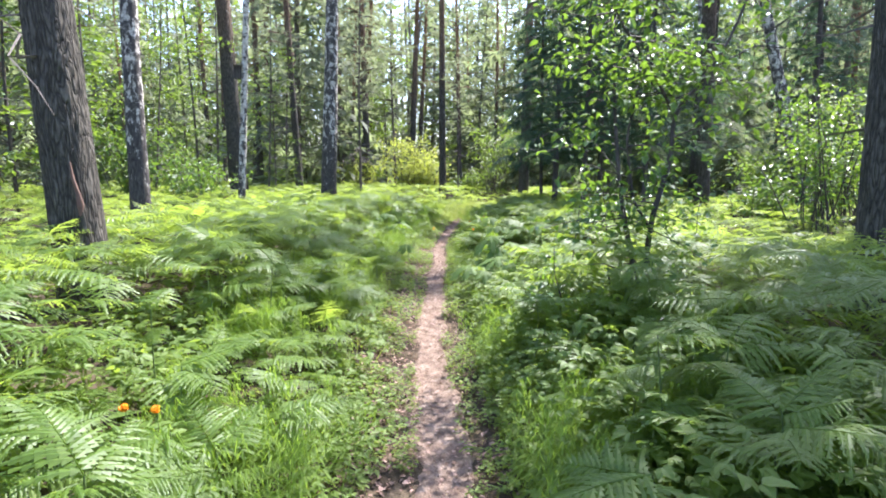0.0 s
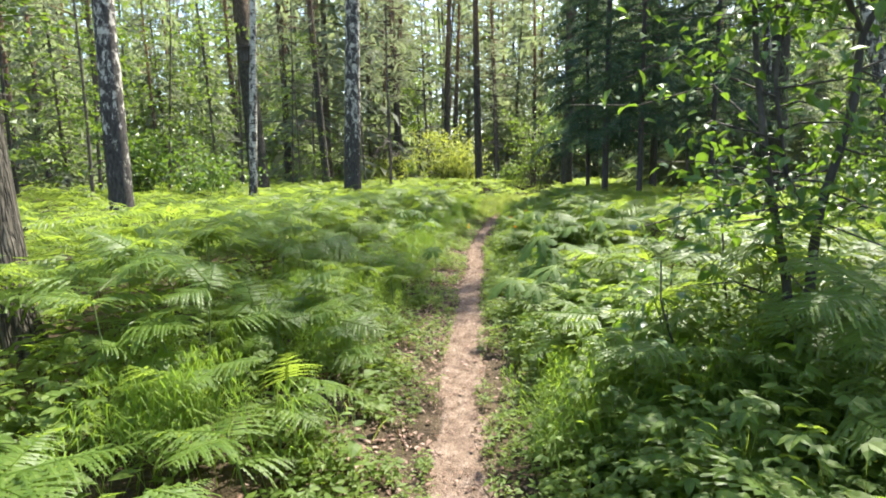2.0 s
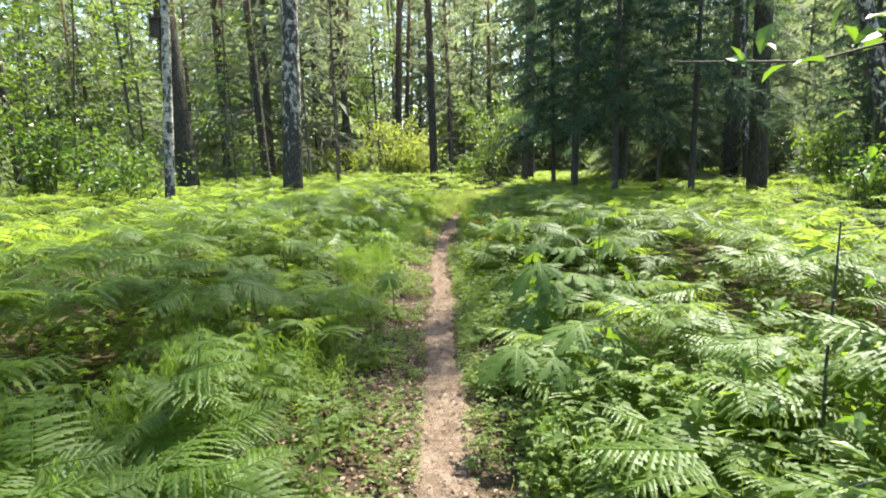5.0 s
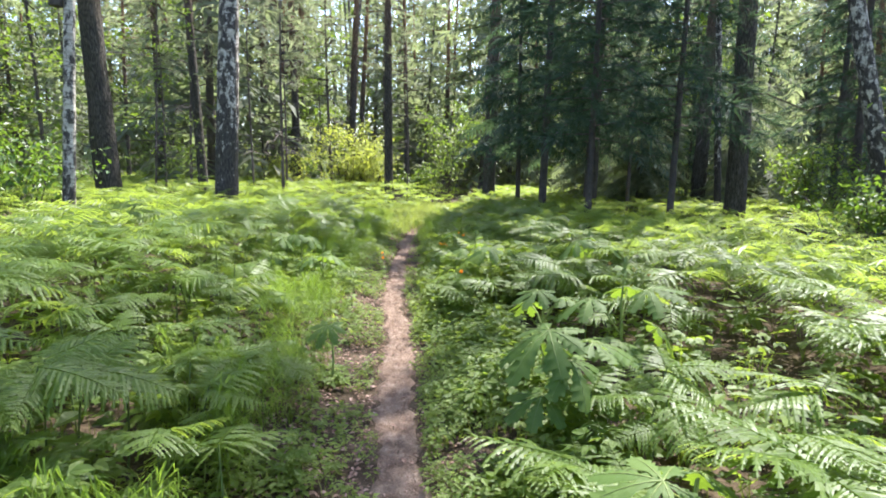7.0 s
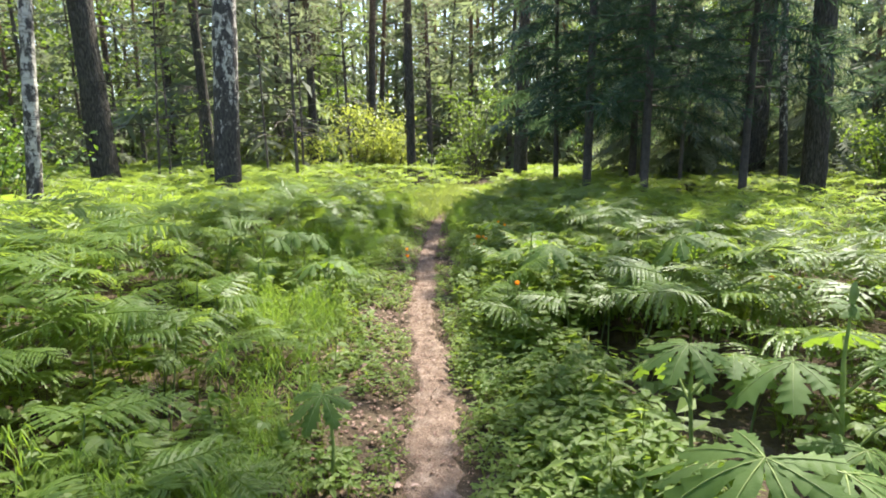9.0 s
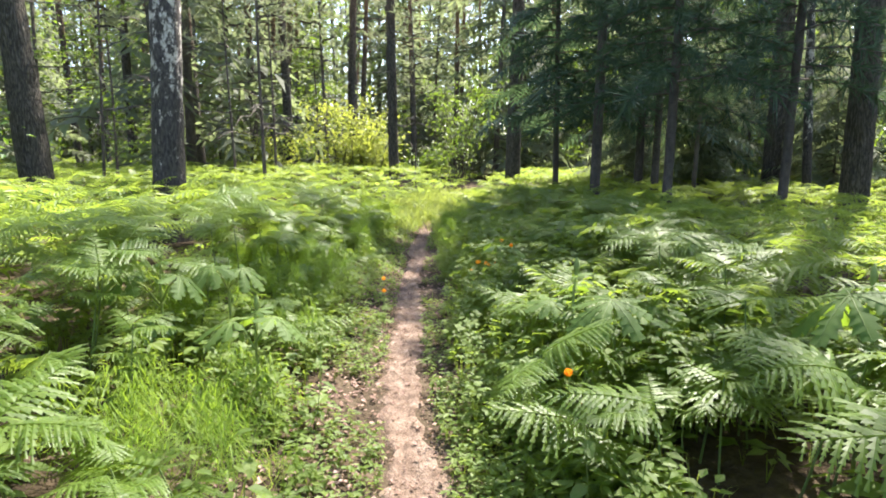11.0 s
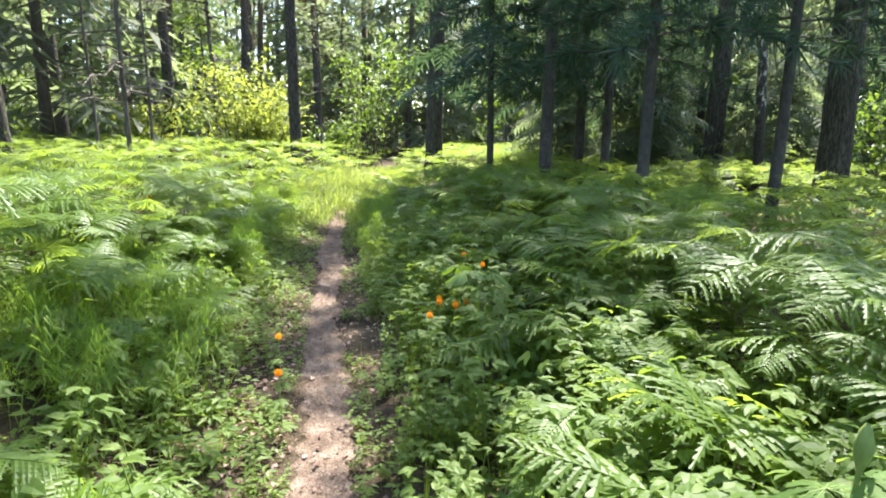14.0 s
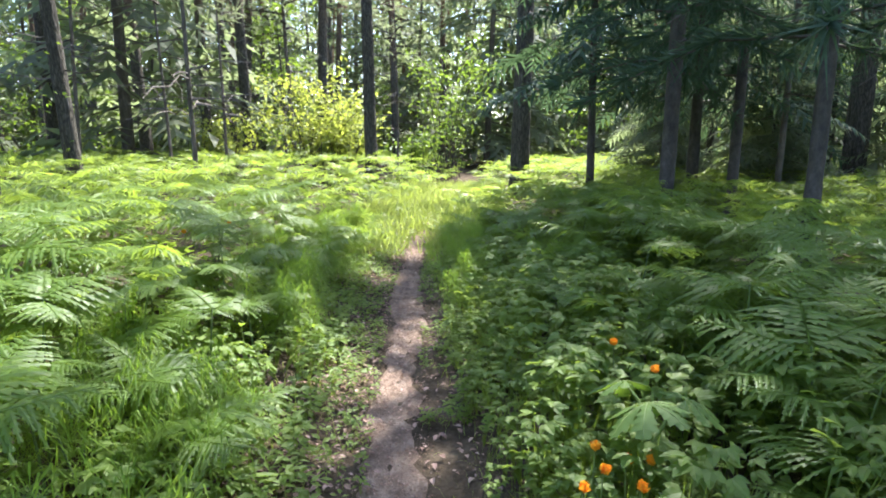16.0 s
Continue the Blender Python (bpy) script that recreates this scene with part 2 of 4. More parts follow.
def mesh_of(name, v, f, mat, smooth=True):
    me = bpy.data.meshes.new(name)
    v, f = np.asarray(v, np.float32), np.asarray(f, np.int32)
    me.vertices.add(len(v))
    me.vertices.foreach_set("co", v.ravel())
    me.loops.add(3 * len(f))
    me.loops.foreach_set("vertex_index", f.ravel())
    me.polygons.add(len(f))
    me.polygons.foreach_set("loop_start", np.arange(0, 3 * len(f), 3, dtype=np.int32))
    me.polygons.foreach_set("use_smooth", np.full(len(f), smooth))
    me.materials.append(mat)
    me.update(calc_edges=True)
    return me


def part(name, geo, mat, parent=None, label="", smooth=True, at=None):
    v, f = geo.arrays() if isinstance(geo, Geo) else geo
    ob = new(name, mesh_of(name, v, f, mat, smooth))
    if parent is not None:
        ob.parent = parent
    if at is not None:
        ob.matrix_basis = at
    return tagged(ob, label)


def shared_part(name, me, parent, m=None):
    ob = new(name, me)
    ob.parent = parent
    if m is not None:
        ob.matrix_basis = m
    return ob


def thing(name, m, label, category, group="", kind=""):
    ob = new(name)
    ob.empty_display_size = 0.2
    ob.matrix_basis = m
    return tagged(ob, label, category, group, kind)


def euler(rx, ry, rz):
    """Rotation matrices (n,3,3) from radians, X then Y then Z."""
    rx, ry, rz = np.broadcast_arrays(rx, ry, rz)
    cx, sx, cy, sy, cz, sz = np.cos(rx), np.sin(rx), np.cos(ry), np.sin(ry), np.cos(rz), np.sin(rz)
    return np.stack([
        np.stack([cy * cz, sx * sy * cz - cx * sz, cx * sy * cz + sx * sz], -1),
        np.stack([cy * sz, sx * sy * sz + cx * cz, cx * sy * sz - sx * cz], -1),
        np.stack([-sy, sx * cy, cx * cy], -1)], -2)


def scatter(v, f, at, rot, size):
    """Copies of one small shape, joined: vertices and triangles."""
    at, size = np.asarray(at, float), np.asarray(size, float)
    if size.ndim == 1:
        size = size[:, None]
    w = np.einsum("nij,nkj->nki", rot, v[None] * size[:, None, :]) + at[:, None, :]
    k = np.arange(len(at))[:, None, None] * len(v)
    return w.reshape(-1, 3), (f[None] + k).reshape(-1, 3)


def smoothstep(x, a, b):
    t = np.clip((np.asarray(x, float) - a) / (b - a), 0, 1)
    return t * t * (3 - 2 * t)


def way_x(y):
    """The middle of the trodden path."""
    y = np.asarray(y, float)
    return np.interp(y, (-40, 2.4, 5.1, 8.1, 10.3, 11.4, 13.0, 15, 17.3, 19.7, 22.6, 26, 40), (0.5, 0.23, 0.04, 0.0, -0.01, -0.05, -0.03, 0.06, 0.19, 0.4, 0.82, 1.45, 4.5))


def ground_z(x, y):
    x, y = np.asarray(x, float), np.asarray(y, float)
    off = np.abs(x - way_x(y))
    bank = 0.10 * smoothstep(off, 0.15, 1.3)
    far = smoothstep(off, 6, 30)
    bumps = 0.035 * np.sin(x * 1.7 + 0.6 * y) * np.sin(y * 1.3 - 0.4 * x) + 0.02 * np.sin(3.1 * x + 1.0) * np.sin(2.7 * y)
    return bank + bumps * smoothstep(off, 0.2, 1.0) + 0.25 * far * np.sin(x * 0.11 + 1) * np.sin(y * 0.09)


# ---- ground and path ----
def grid_axis(lo, hi, fine_lo, fine_hi, step, coarse):
    a = np.arange(fine_lo, fine_hi + 1e-6, step)
    left = fine_lo - np.geomspace(coarse, fine_lo - lo, 22)[::-1]
    right = fine_hi + np.geomspace(coarse, hi - fine_hi, 22)
    return np.concatenate([left, a, right])


gx, gy = grid_axis(-900, 900, -5, 5, 0.14, 0.3), grid_axis(-900, 900, -1, 28, 0.26, 0.4)
X, Y = np.meshgrid(gx, gy)
V = np.stack([X, Y, ground_z(X, Y) - 0.012 * (np.abs(X - way_x(Y)) < 0.3)], -1).reshape(-1, 3)
i, j = np.meshgrid(np.arange(len(gy) - 1), np.arange(len(gx) - 1), indexing="ij")
a = (i * len(gx) + j).ravel()
n = len(gx)
F = np.concatenate([np.stack([a, a + 1, a + n + 1], -1), np.stack([a, a + n + 1, a + n], -1)])
tagged(new("ground", mesh_of("ground", V, F, M_SOIL)), "brown forest soil with moss and dead leaves", "ground", kind="structure")

py = np.arange(-6, 24, 0.07)
cols = 13
half = (0.15 - 0.035 * smoothstep(py, 6.0, 8.5)) * (1 - 0.7 * smoothstep(py, 18.5, 22.0))
wob = half + 0.03 * np.sin(py * 2.3) + 0.012 * np.sin(py * 6.1 + 1) + 0.022 * rng.standard_normal(len(py))
wob2 = half + 0.025 * np.sin(py * 1.9 + 2) + 0.012 * np.sin(py * 7.3) + 0.022 * rng.standard_normal(len(py))
s = np.linspace(-1, 1, cols)
PX = way_x(py)[:, None] + np.where(s < 0, s * wob[:, None], s * wob2[:, None])
PY = np.repeat(py[:, None], cols, 1)
PZ = ground_z(PX, PY) + 0.008 + 0.005 * rng.standard_normal(PX.shape) * (np.abs(s) < 0.95) - 0.018 * (np.abs(s) > 0.95) - 0.012 * (1 - s ** 2)
i, j = np.meshgrid(np.arange(len(py) - 1), np.arange(cols - 1), indexing="ij")
a = (i * cols + j).ravel()
F = np.concatenate([np.stack([a, a + 1, a + cols + 1], -1), np.stack([a, a + cols + 1, a + cols], -1)])
tagged(new("path", mesh_of("path", np.stack([PX, PY, PZ], -1).reshape(-1, 3), F, M_PATH)), "narrow trodden footpath of pale pinkish earth", "path", kind="structure")


# ---- leaf and spray shapes ----
def leaf_shape(width=0.5, fold=0.12):
    """A pointed leaf along +x, one unit long, folded along its rib."""
    v = np.array([(0, 0, 0), (0.3, width / 2, fold), (0.7, width * 0.36, fold * 0.6), (1, 0, -0.1), (0.7, -width * 0.36, fold * 0.6), (0.3, -width / 2, fold), (0.5, 0, 0.02)])
    return v, np.array([(0, 6, 1), (1, 6, 2), (2, 6, 3), (3, 6, 4), (4, 6, 5), (5, 6, 0)])


def simple_leaf(width=0.55, fold=0.1):
    v = np.array([(0, 0, 0), (0.45, width / 2, fold), (1, 0, -0.05), (0.45, -width / 2, fold)])
    return v, np.array([(0, 2, 1), (0, 3, 2)])


def spray_shape(pairs=5, width=0.5, droop=0.25):
    """A flat conifer twig along +x: a spine with slender side shoots."""
    g = Geo()
    z = lambda x: -droop * x * x
    for k in range(pairs):
        a, b = k / pairs, (k + 0.75) / pairs
        reach = width * (1 - 0.65 * a)
        for s in (-1, 1):
            tip = b + 0.22
            g.add([(a, 0, z(a)), (b, 0, z(b)), (tip, s * reach, z(tip) - 0.06)], [(0, 1, 2)])
    g.add([(0, 0.02, 0), (0, -0.02, 0), (1.12, 0, z(1.1))], [(0, 1, 2)])
    return g.arrays()


def tuft_shape(n=9, seed=1, thick=0.055):
    """Needles spreading from a shoot's tip along +x."""
    r = np.random.default_rng(seed)
    g = Geo()
    for k in range(n):
        d = np.array([0.5 + 0.5 * r.random(), *(r.standard_normal(2) * 0.55)])
        d /= np.linalg.norm(d)
        p = np.cross(d, r.standard_normal(3))
        p *= thick / np.linalg.norm(p)
        b = np.array([-0.35 * r.random(), 0, 0])
        g.add([b + p, b - p, b + d * (0.7 + 0.4 * r.random())], [(0, 1, 2)])
    return g.arrays()


def aim(d, roll):
    """Rotations that turn +x to the ways d."""
    d = np.asarray(d, float)
    d = d / (np.linalg.norm(d, axis=1)[:, None] + 1e-9)
    return euler(np.asarray(roll) * np.ones(len(d)), -np.arcsin(np.clip(d[:, 2], -1, 1)), np.arctan2(d[:, 1], d[:, 0]))


LEAF, LEAF2, SPRAY, TUFT = leaf_shape(), simple_leaf(), spray_shape(), tuft_shape(7)
SPRAY3, TUFT12 = spray_shape(3, 0.5), tuft_shape(15, 4, 0.03)


# ---- trees ----
def trunk_geo(h, r, seg=14, rings=30, bend=0.15, flare=0.45, rough=0.03, seed=0, top=0.25):
    rr = np.random.default_rng(seed)
    t = np.linspace(0, 1, rings) ** 1.5
    z = -0.15 + (h + 0.15) * t
    ph = rr.random(4) * 6.28
    x = bend * (np.sin(t * 3.0 + ph[0]) - np.sin(ph[0])) * t ** 0.5
    y = bend * (np.sin(t * 2.6 + ph[1]) - np.sin(ph[1])) * t ** 0.5
    rad = r * (1 - (1 - top) * t ** 0.9) * (1 + flare * np.exp(-(z + 0.15) / 0.28))
    a = np.linspace(0, 2 * np.pi, seg, endpoint=False)
    lobes = 1 + (0.10 * np.exp(-(z + 0.1) / 0.35))[:, None] * np.sin(5 * a + ph[2])[None] + rough * rr.standard_normal((rings, seg))
    v = np.stack([x[:, None] + rad[:, None] * lobes * np.cos(a), y[:, None] + rad[:, None] * lobes * np.sin(a), np.repeat(z[:, None], seg, 1)], -1)
    i, j = np.meshgrid(np.arange(rings - 1), np.arange(seg), indexing="ij")
    k = (j + 1) % seg
    q = np.stack([i * seg + j, i * seg + k, (i + 1) * seg + k, (i + 1) * seg + j], -1).reshape(-1, 4)
    g = Geo().add(v.reshape(-1, 3), np.concatenate([q[:, [0, 1, 2]], q[:, [0, 2, 3]]]))
    return g, (lambda zz: (np.interp(zz, z, x), np.interp(zz, z, y)))


def plated_trunk(h, r, seed):
    """A near pine: ridged plates of bark standing out of the trunk, down its whole visible length."""
    seg, rings = 84, 170
    rr = np.random.default_rng(seed)
    z = np.concatenate([np.linspace(-0.15, 5, 140), np.linspace(5.3, h, 30)])
    a = np.linspace(0, 2 * np.pi, seg, endpoint=False)
    A, Z = np.meshgrid(a, z)
    ridge = np.zeros_like(A)
    for k in range(rings):
        for m in range(seg):
            p = Vector((math.cos(a[m]) * 2.6, math.sin(a[m]) * 2.6, z[k] * 1.15 + seed))
            w = noise.noise(p * 1.3) * 0.6
            ridge[k, m] = 1 - abs(noise.noise(Vector((p.x * 2.1 + w, p.y * 2.1 + w, p.z * 1.1)))) * 2.2
    ridge = np.clip(1 - ridge, 0, 0.5) * 2
    rad = r * (1 - 0.6 * (Z / h).clip(0, 1)) * (1 + 0.35 * np.exp(-(Z + 0.15) / 0.3)) + 0.022 * np.minimum(ridge, 0.75) - 0.012
    rad *= 1 + 0.05 * np.exp(-(Z + .1) / 0.5) * np.sin(4 * A + seed)
    v = np.stack([rad * np.cos(A), rad * np.sin(A), Z], -1)
    i, j = np.meshgrid(np.arange(rings - 1), np.arange(seg), indexing="ij")
    k = (j + 1) % seg
    q = np.stack([i * seg + j, i * seg + k, (i + 1) * seg + k, (i + 1) * seg + j], -1).reshape(-1, 4)
    return Geo().add(v.reshape(-1, 3), np.concatenate([q[:, [0, 1, 2]], q[:, [0, 2, 3]]]))


def limb_points(start, angle, length, rise, sag, rr, n=5, kink=0.06):
    t = np.linspace(0, 1, n)
    d = np.array([math.cos(angle), math.sin(angle), 0])
    p = np.asarray(start)[None] + length * t[:, None] * d
    p[:, 2] += rise * t * length - sag * t * t * length
    p[1:] += rr.standard_normal((n - 1, 3)) * kink * length * 0.5
    return p


def pine_crown(h, base, reach, n, seed, tufts=8, size=0.56):
    """High open crown: crooked limbs with bundles of needles; bare dead limbs below it."""
    rr = np.random.default_rng(seed)
    limbs, dead = [], []
    at, way = [], []
    for k in range(n):
        z = base + (h - base) * (k + rr.random()) / n
        s = (z - base) / (h - base)
        L = reach * (0.55 + 0.6 * rr.random()) * (1.05 - 0.75 * s)
        p = limb_points((0, 0, z), rr.random() * 6.28, L, 0.35 * rr.random() + 0.1, 0.25, rr, 5)
        limbs.append(Geo().tube(p, np.linspace(0.05, 0.012, 5), 3))
        for q in range(tufts):
            u = 0.35 + 0.65 * rr.random()
            c = np.array([np.interp(u, np.linspace(0, 1, 5), p[:, m]) for m in range(3)])
            c += rr.standard_normal(3) * (0.28, 0.28, 0.16)
            at.append(c)
            d = c - np.array([0, 0, z])
            way.append(d / np.linalg.norm(d) + rr.standard_normal(3) * 0.5 + (0, 0, 0.3))
    for k in range(int(n * 0.6)):
        z = 1.9 + (base - 1.9) * rr.random()
        L = 0.5 + 1.5 * rr.random()
        p = limb_points((0, 0, z), rr.random() * 6.28, L, 0.1 - 0.25 * rr.random(), 0.3 * rr.random(), rr, 5, 0.1)
        one = Geo().tube(p, np.linspace(0.022, 0.005, 5), 3)
        for m in (2, 3):
            if rr.random() < 0.7:
                e = p[m] + rr.standard_normal(3) * 0.3 * L * 0.5
                one.tube([p[m], (p[m] + e) / 2 + rr.standard_normal(3) * 0.03, e], (0.008, 0.006, 0.003), 3)
        dead.append(one)
    crown = scatter(*TUFT, at, aim(way, rr.random(len(at)) * 6.28), size * (0.7 + 0.6 * rr.random(len(at))))
    return limbs, dead, crown


def conifer_crown(h, base, reach, n, seed, sprays=9, size=0.42, sag=0.35, top_power=0.8, twig=None):
    """Spruce-like crown: whorled limbs clothed with drooping twigs."""
    rr = np.random.default_rng(seed)
    limbs = []
    at, way, sz = [], [], []
    for k in range(n):
        s = (k + rr.random()) / n
        z = base + (h - base) * s
        L = (reach * (1 - s) ** top_power + 0.12) * (0.6 + 0.5 * rr.random())
        ang = k * 2.4 + rr.random() * 0.8
        p = limb_points((0, 0, z), ang, L, 0.12, sag, rr, 4, 0.04)
        limbs.append(Geo().add([p[0] + (0, 0, 0.02), p[0] - (0, 0, 0.02), p[-1]], [(0, 1, 2)]) if n < 70 else Geo().tube(p, np.linspace(0.02, 0.005, 4), 3))
        m = max(3, int(sprays * (0.4 + L / reach)))
        for q in range(m):
            u = 0.12 + 0.9 * (q + rr.random()) / m
            c = np.array([np.interp(min(u, 1), np.linspace(0, 1, 4), p[:, i]) for i in range(3)])
            side = ang + (-1) ** q * (0.5 + 0.5 * rr.random()) * (0.4 if u > 0.85 else 1)
            at.append(c)
            way.append((math.cos(side), math.sin(side), -0.15 - 0.35 * rr.random()))
            sz.append(size * (0.6 + 0.7 * rr.random()) * (0.7 + 0.5 * L / reach))
    crown = scatter(*(twig or SPRAY), at, aim(way, rr.normal(0, 0.35, len(at))), np.array(sz))
    return limbs, crown


def leafy_crown(h, base, reach, n, seed, leaves=60, size=0.11, shape=None, spread=0.42, layered=0.35):
    """Broad-leaved crown: limbs, and leaves in loose flat sprays round them."""
    rr = np.random.default_rng(seed)
    limbs = []
    at = []
    for k in range(n):
        s = (k + rr.random()) / n
        z = base + (h - base) * s
        L = reach * (0.5 + 0.6 * rr.random()) * (1.1 - 0.8 * abs(s - 0.35))
        p = limb_points((0, 0, z), rr.random() * 6.28, L, 0.35 * rr.random(), 0.12, rr, 5, 0.1)
        limbs.append(Geo().tube(p, np.linspace(0.018, 0.004, 5), 3))
        u = 0.2 + 0.85 * rr.random(leaves) ** 0.8
        c = np.stack([np.interp(u, np.linspace(0, 1, 5), p[:, i]) for i in range(3)], -1)
        c += rr.standard_normal((leaves, 3)) * (spread, spread, spread * layered) * (0.35 + 0.65 * L / reach)
        at.append(c)
    at = np.concatenate(at)
    way = rr.standard_normal((len(at), 3)) * (1, 1, 0.35) + (0, 0, -0.25)
    v, f = shape or LEAF2
    crown = scatter(v, f, at, aim(way, rr.normal(0, 0.6, len(at))), size * (0.6 + 0.8 * rr.random(len(at))))
    return limbs, crown


def stand(x, y, lean_right=0.0, lean_on=0.0, turn=0.0, s=1.0):
    """Where a tree stands: leaning in degrees to +x and to +y, turned about its axis."""
    return pose(x, y, float(ground_z(x, y)) - 0.02, -lean_on, lean_right, 0) @ pose(0, 0, 0, 0, 0, turn) @ Matrix.Scale(s, 4)


crowns = {}


def joined(pieces):
    g = Geo()
    for p in pieces:
        g.add(*p.arrays())
    return g.arrays()


def crown_mesh(key, make, mats):
    """Each limb as a mesh, and the leaves as one, made once for a kind."""
    if key not in crowns:
        crowns[key] = []
        for (nm, mt), g in zip(mats, make()):
            for one in (g if isinstance(g, list) else [g]):
                crowns[key].append(mesh_of(nm, *(one.arrays() if isinstance(one, Geo) else one), mt, False))
    return crowns[key]


def woods_crown(parent, make, mats):
    """The same for a tree of the woods, its branches in one mesh."""
    for (nm, mt), g in zip(mats, make()):
        nm = {"limb": "branchwork", "dead_limb": "dead_branchwork"}.get(nm, nm)
        tagged(part(nm, joined(g) if isinstance(g, list) else g, mt, parent, smooth=False), kind="stuff")


PINE_MATS = (("limb", M_PINE), ("dead_limb", M_TWIG), ("crown", M_PINENEEDLE))
SPRUCE_MATS = (("limb", M_TWIG), ("crown", M_SPRUCE))
BIRCH_MATS = (("limb", M_SMOOTH), ("crown", M_BIRCHLEAF))


def put_crown(parent, meshes, turn=0.0, drop=0.0, s=1.0):
    for me in meshes:
        ob = shared_part(me.name.split(".")[0], me, parent, pose(0, 0, drop, 0, 0, turn) @ Matrix.Scale(s, 4))
        if ob.name.startswith("crown"):
            tagged(ob, kind="stuff")


def pine_tree(x, y, d, h=19.0, right=0.0, on=0.0, seed=0, near=False, label="tall pine with dark furrowed bark rising from ferns", base=10.0):
    t = thing("pine_tree", stand(x, y, right, on), label, "tree", "tall pines")
    if near:
        g = plated_trunk(h, d / 2, seed)
    else:
        g = trunk_geo(h, d / 2, 18, 40, 0.12, 0.35, 0.035, seed)[0]
    part("trunk", g, M_PINE, t)
    put_crown(t, crown_mesh(("pine", seed % 3, base), lambda: pine_crown(19.5, base, 2.6, 17 if base > 15 else 26 if base > 8 else 32, 40 + seed % 3, 7), PINE_MATS), seed * 73 % 360, 0, h / 19.5)
    return t


def birch_tree(x, y, d, h=17.0, right=0.0, on=0.0, seed=0, label="mature birch with black and white cracked bark among ferns", bend=0.2, bark=None):
    t = thing("birch_tree", stand(x, y, right, on), label, "tree", "birches")
    part("trunk", trunk_geo(h, d / 2, 24, 70, bend, 0.45, 0.03, seed)[0], bark or M_BIRCH, t)
    put_crown(t, crown_mesh(("birch", seed % 2), lambda: leafy_crown(17, 7.5, 2.8, 26, 60 + seed % 2, 60, 0.13), BIRCH_MATS), seed * 51 % 360, 0, h / 17)
    return t


def sapling(x, y, d, h=8.0, right=0.0, on=0.0, seed=0, label="thin bare-stemmed young tree with sparse twigs", needle=True):
    t = thing("sapling", stand(x, y, right, on), label, "tree", "saplings")
    part("trunk", trunk_geo(h, d / 2, 8, 22, 0.12, 0.2, 0.03, seed)[0], M_BARK, t)
    if needle:
        me = crown_mesh(("sapling", seed % 2), lambda: pine_crown(9, 4.2, 1.0, 20, 80 + seed % 2, 7, 0.32), PINE_MATS)
    else:
        me = crown_mesh(("leafling", seed % 2), lambda: leafy_crown(9, 1.2, 1.5, 22, 84 + seed % 2, 55, 0.13), BIRCH_MATS)
    put_crown(t, me, seed * 97 % 360, 0, h / 9)
    return t


def dark_conifer(x, y, d, h=10.0, base=1.9, reach=1.7, right=0.0, seed=0, n=80, mat=None, label="young dark conifer with dense drooping boughs above a bare stem"):
    t = thing("conifer", stand(x, y, right), label, "tree", "dark conifers")
    part("trunk", trunk_geo(h, d / 2, 10, 26, 0.06, 0.25, 0.04, seed)[0], M_SMOOTH, t)
    near = y < 21
    limbs, crown = conifer_crown(h, base, reach, n, 100 + seed, 10 if near else 8, 0.32 if near else 0.5, twig=TUFT12 if near else SPRAY)
    for g in limbs:
        part("limb", g, M_TWIG, t)
    tagged(part("crown", crown, mat or M_SPRUCE, t, smooth=False), kind="stuff")
    return t


# trees along the walk
scarred = pine_tree(-3.43, 5.6, 0.50, 18, -5.2, 1, 3, True, "big old pine with thick furrowed bark and a pale scar")
part("scar", Geo().tube([(0.15, -0.22, 1.52), (0.165, -0.235, 1.36), (0.195, -0.225, 1.2), (0.2, -0.22, 1.1), (0.18, -0.225, 1.0)], (0.006, 0.014, 0.02, 0.034, 0.01), 8, 0.15), M_LITTER, scarred, "pale healed wound in the bark")
pine_tree(4.5, 5.6, 0.56, 19, -1.0, 0, 4, True, "big old pine with thick furrowed bark beside ferns", 6.0)
birch_tree(-4.9, 9.6, 0.34, 16, -2.0, 0, 5)
birch_tree(-4.85, 14.05, 0.19, 13, 3.5, 0, 6, "slender white birch with a dark nest box on its stem", 0.06, M_WHITE_BIRCH)
pine_tree(-7.05, 20.4, 0.62, 20, -3.5, 0, 7)
birch_tree(-3.37, 16.95, 0.46, 18, 2.2, 0, 8, "stout leaning birch with black fissured lower bark", 0.1)
pine_tree(-6.0, 24.4, 0.32, 18, -4.0, 0, 9)
pine_tree(-0.35, 28.4, 0.36, 19, -1.5, 0, 10)
pine_tree(3.1, 25.85, 0.45, 19, 0.5, 0, 11)
# unseen crown, its height and base set so its shade falls left of the path
pine_tree(7.5, 17.9, 0.46, 25, -0.5, 0, 12, base=15.2)
pine_tree(9.3, 23.25, 0.46, 20, 0.5, 0, 13, base=12.0)
pine_tree(-9.4, 37.5, 0.5, 20, -3.0, 0, 14)
birch_tree(9.4, 15.6, 0.36, 17, -15, 0, 15, "leaning birch with white patched bark", 0.25)
birch_tree(8.8, 21.0, 0.2, 16, -4, 0, 16)
pine_tree(-2.4, 36.0, 0.4, 20, 1.0, 0, 17)
pine_tree(-4.6, 33.5, 0.42, 19, -1.0, 0, 18)
# three unseen pines, added right of the view to shade the ground there
pine_tree(7.4, 9.1, 0.42, 19, 0, 0, 19, base=6.0)
pine_tree(6.7, 8.3, 0.36, 18, 1, 0, 22, base=6.0)
pine_tree(9.3, 12.3, 0.44, 19, 0, 0, 21)

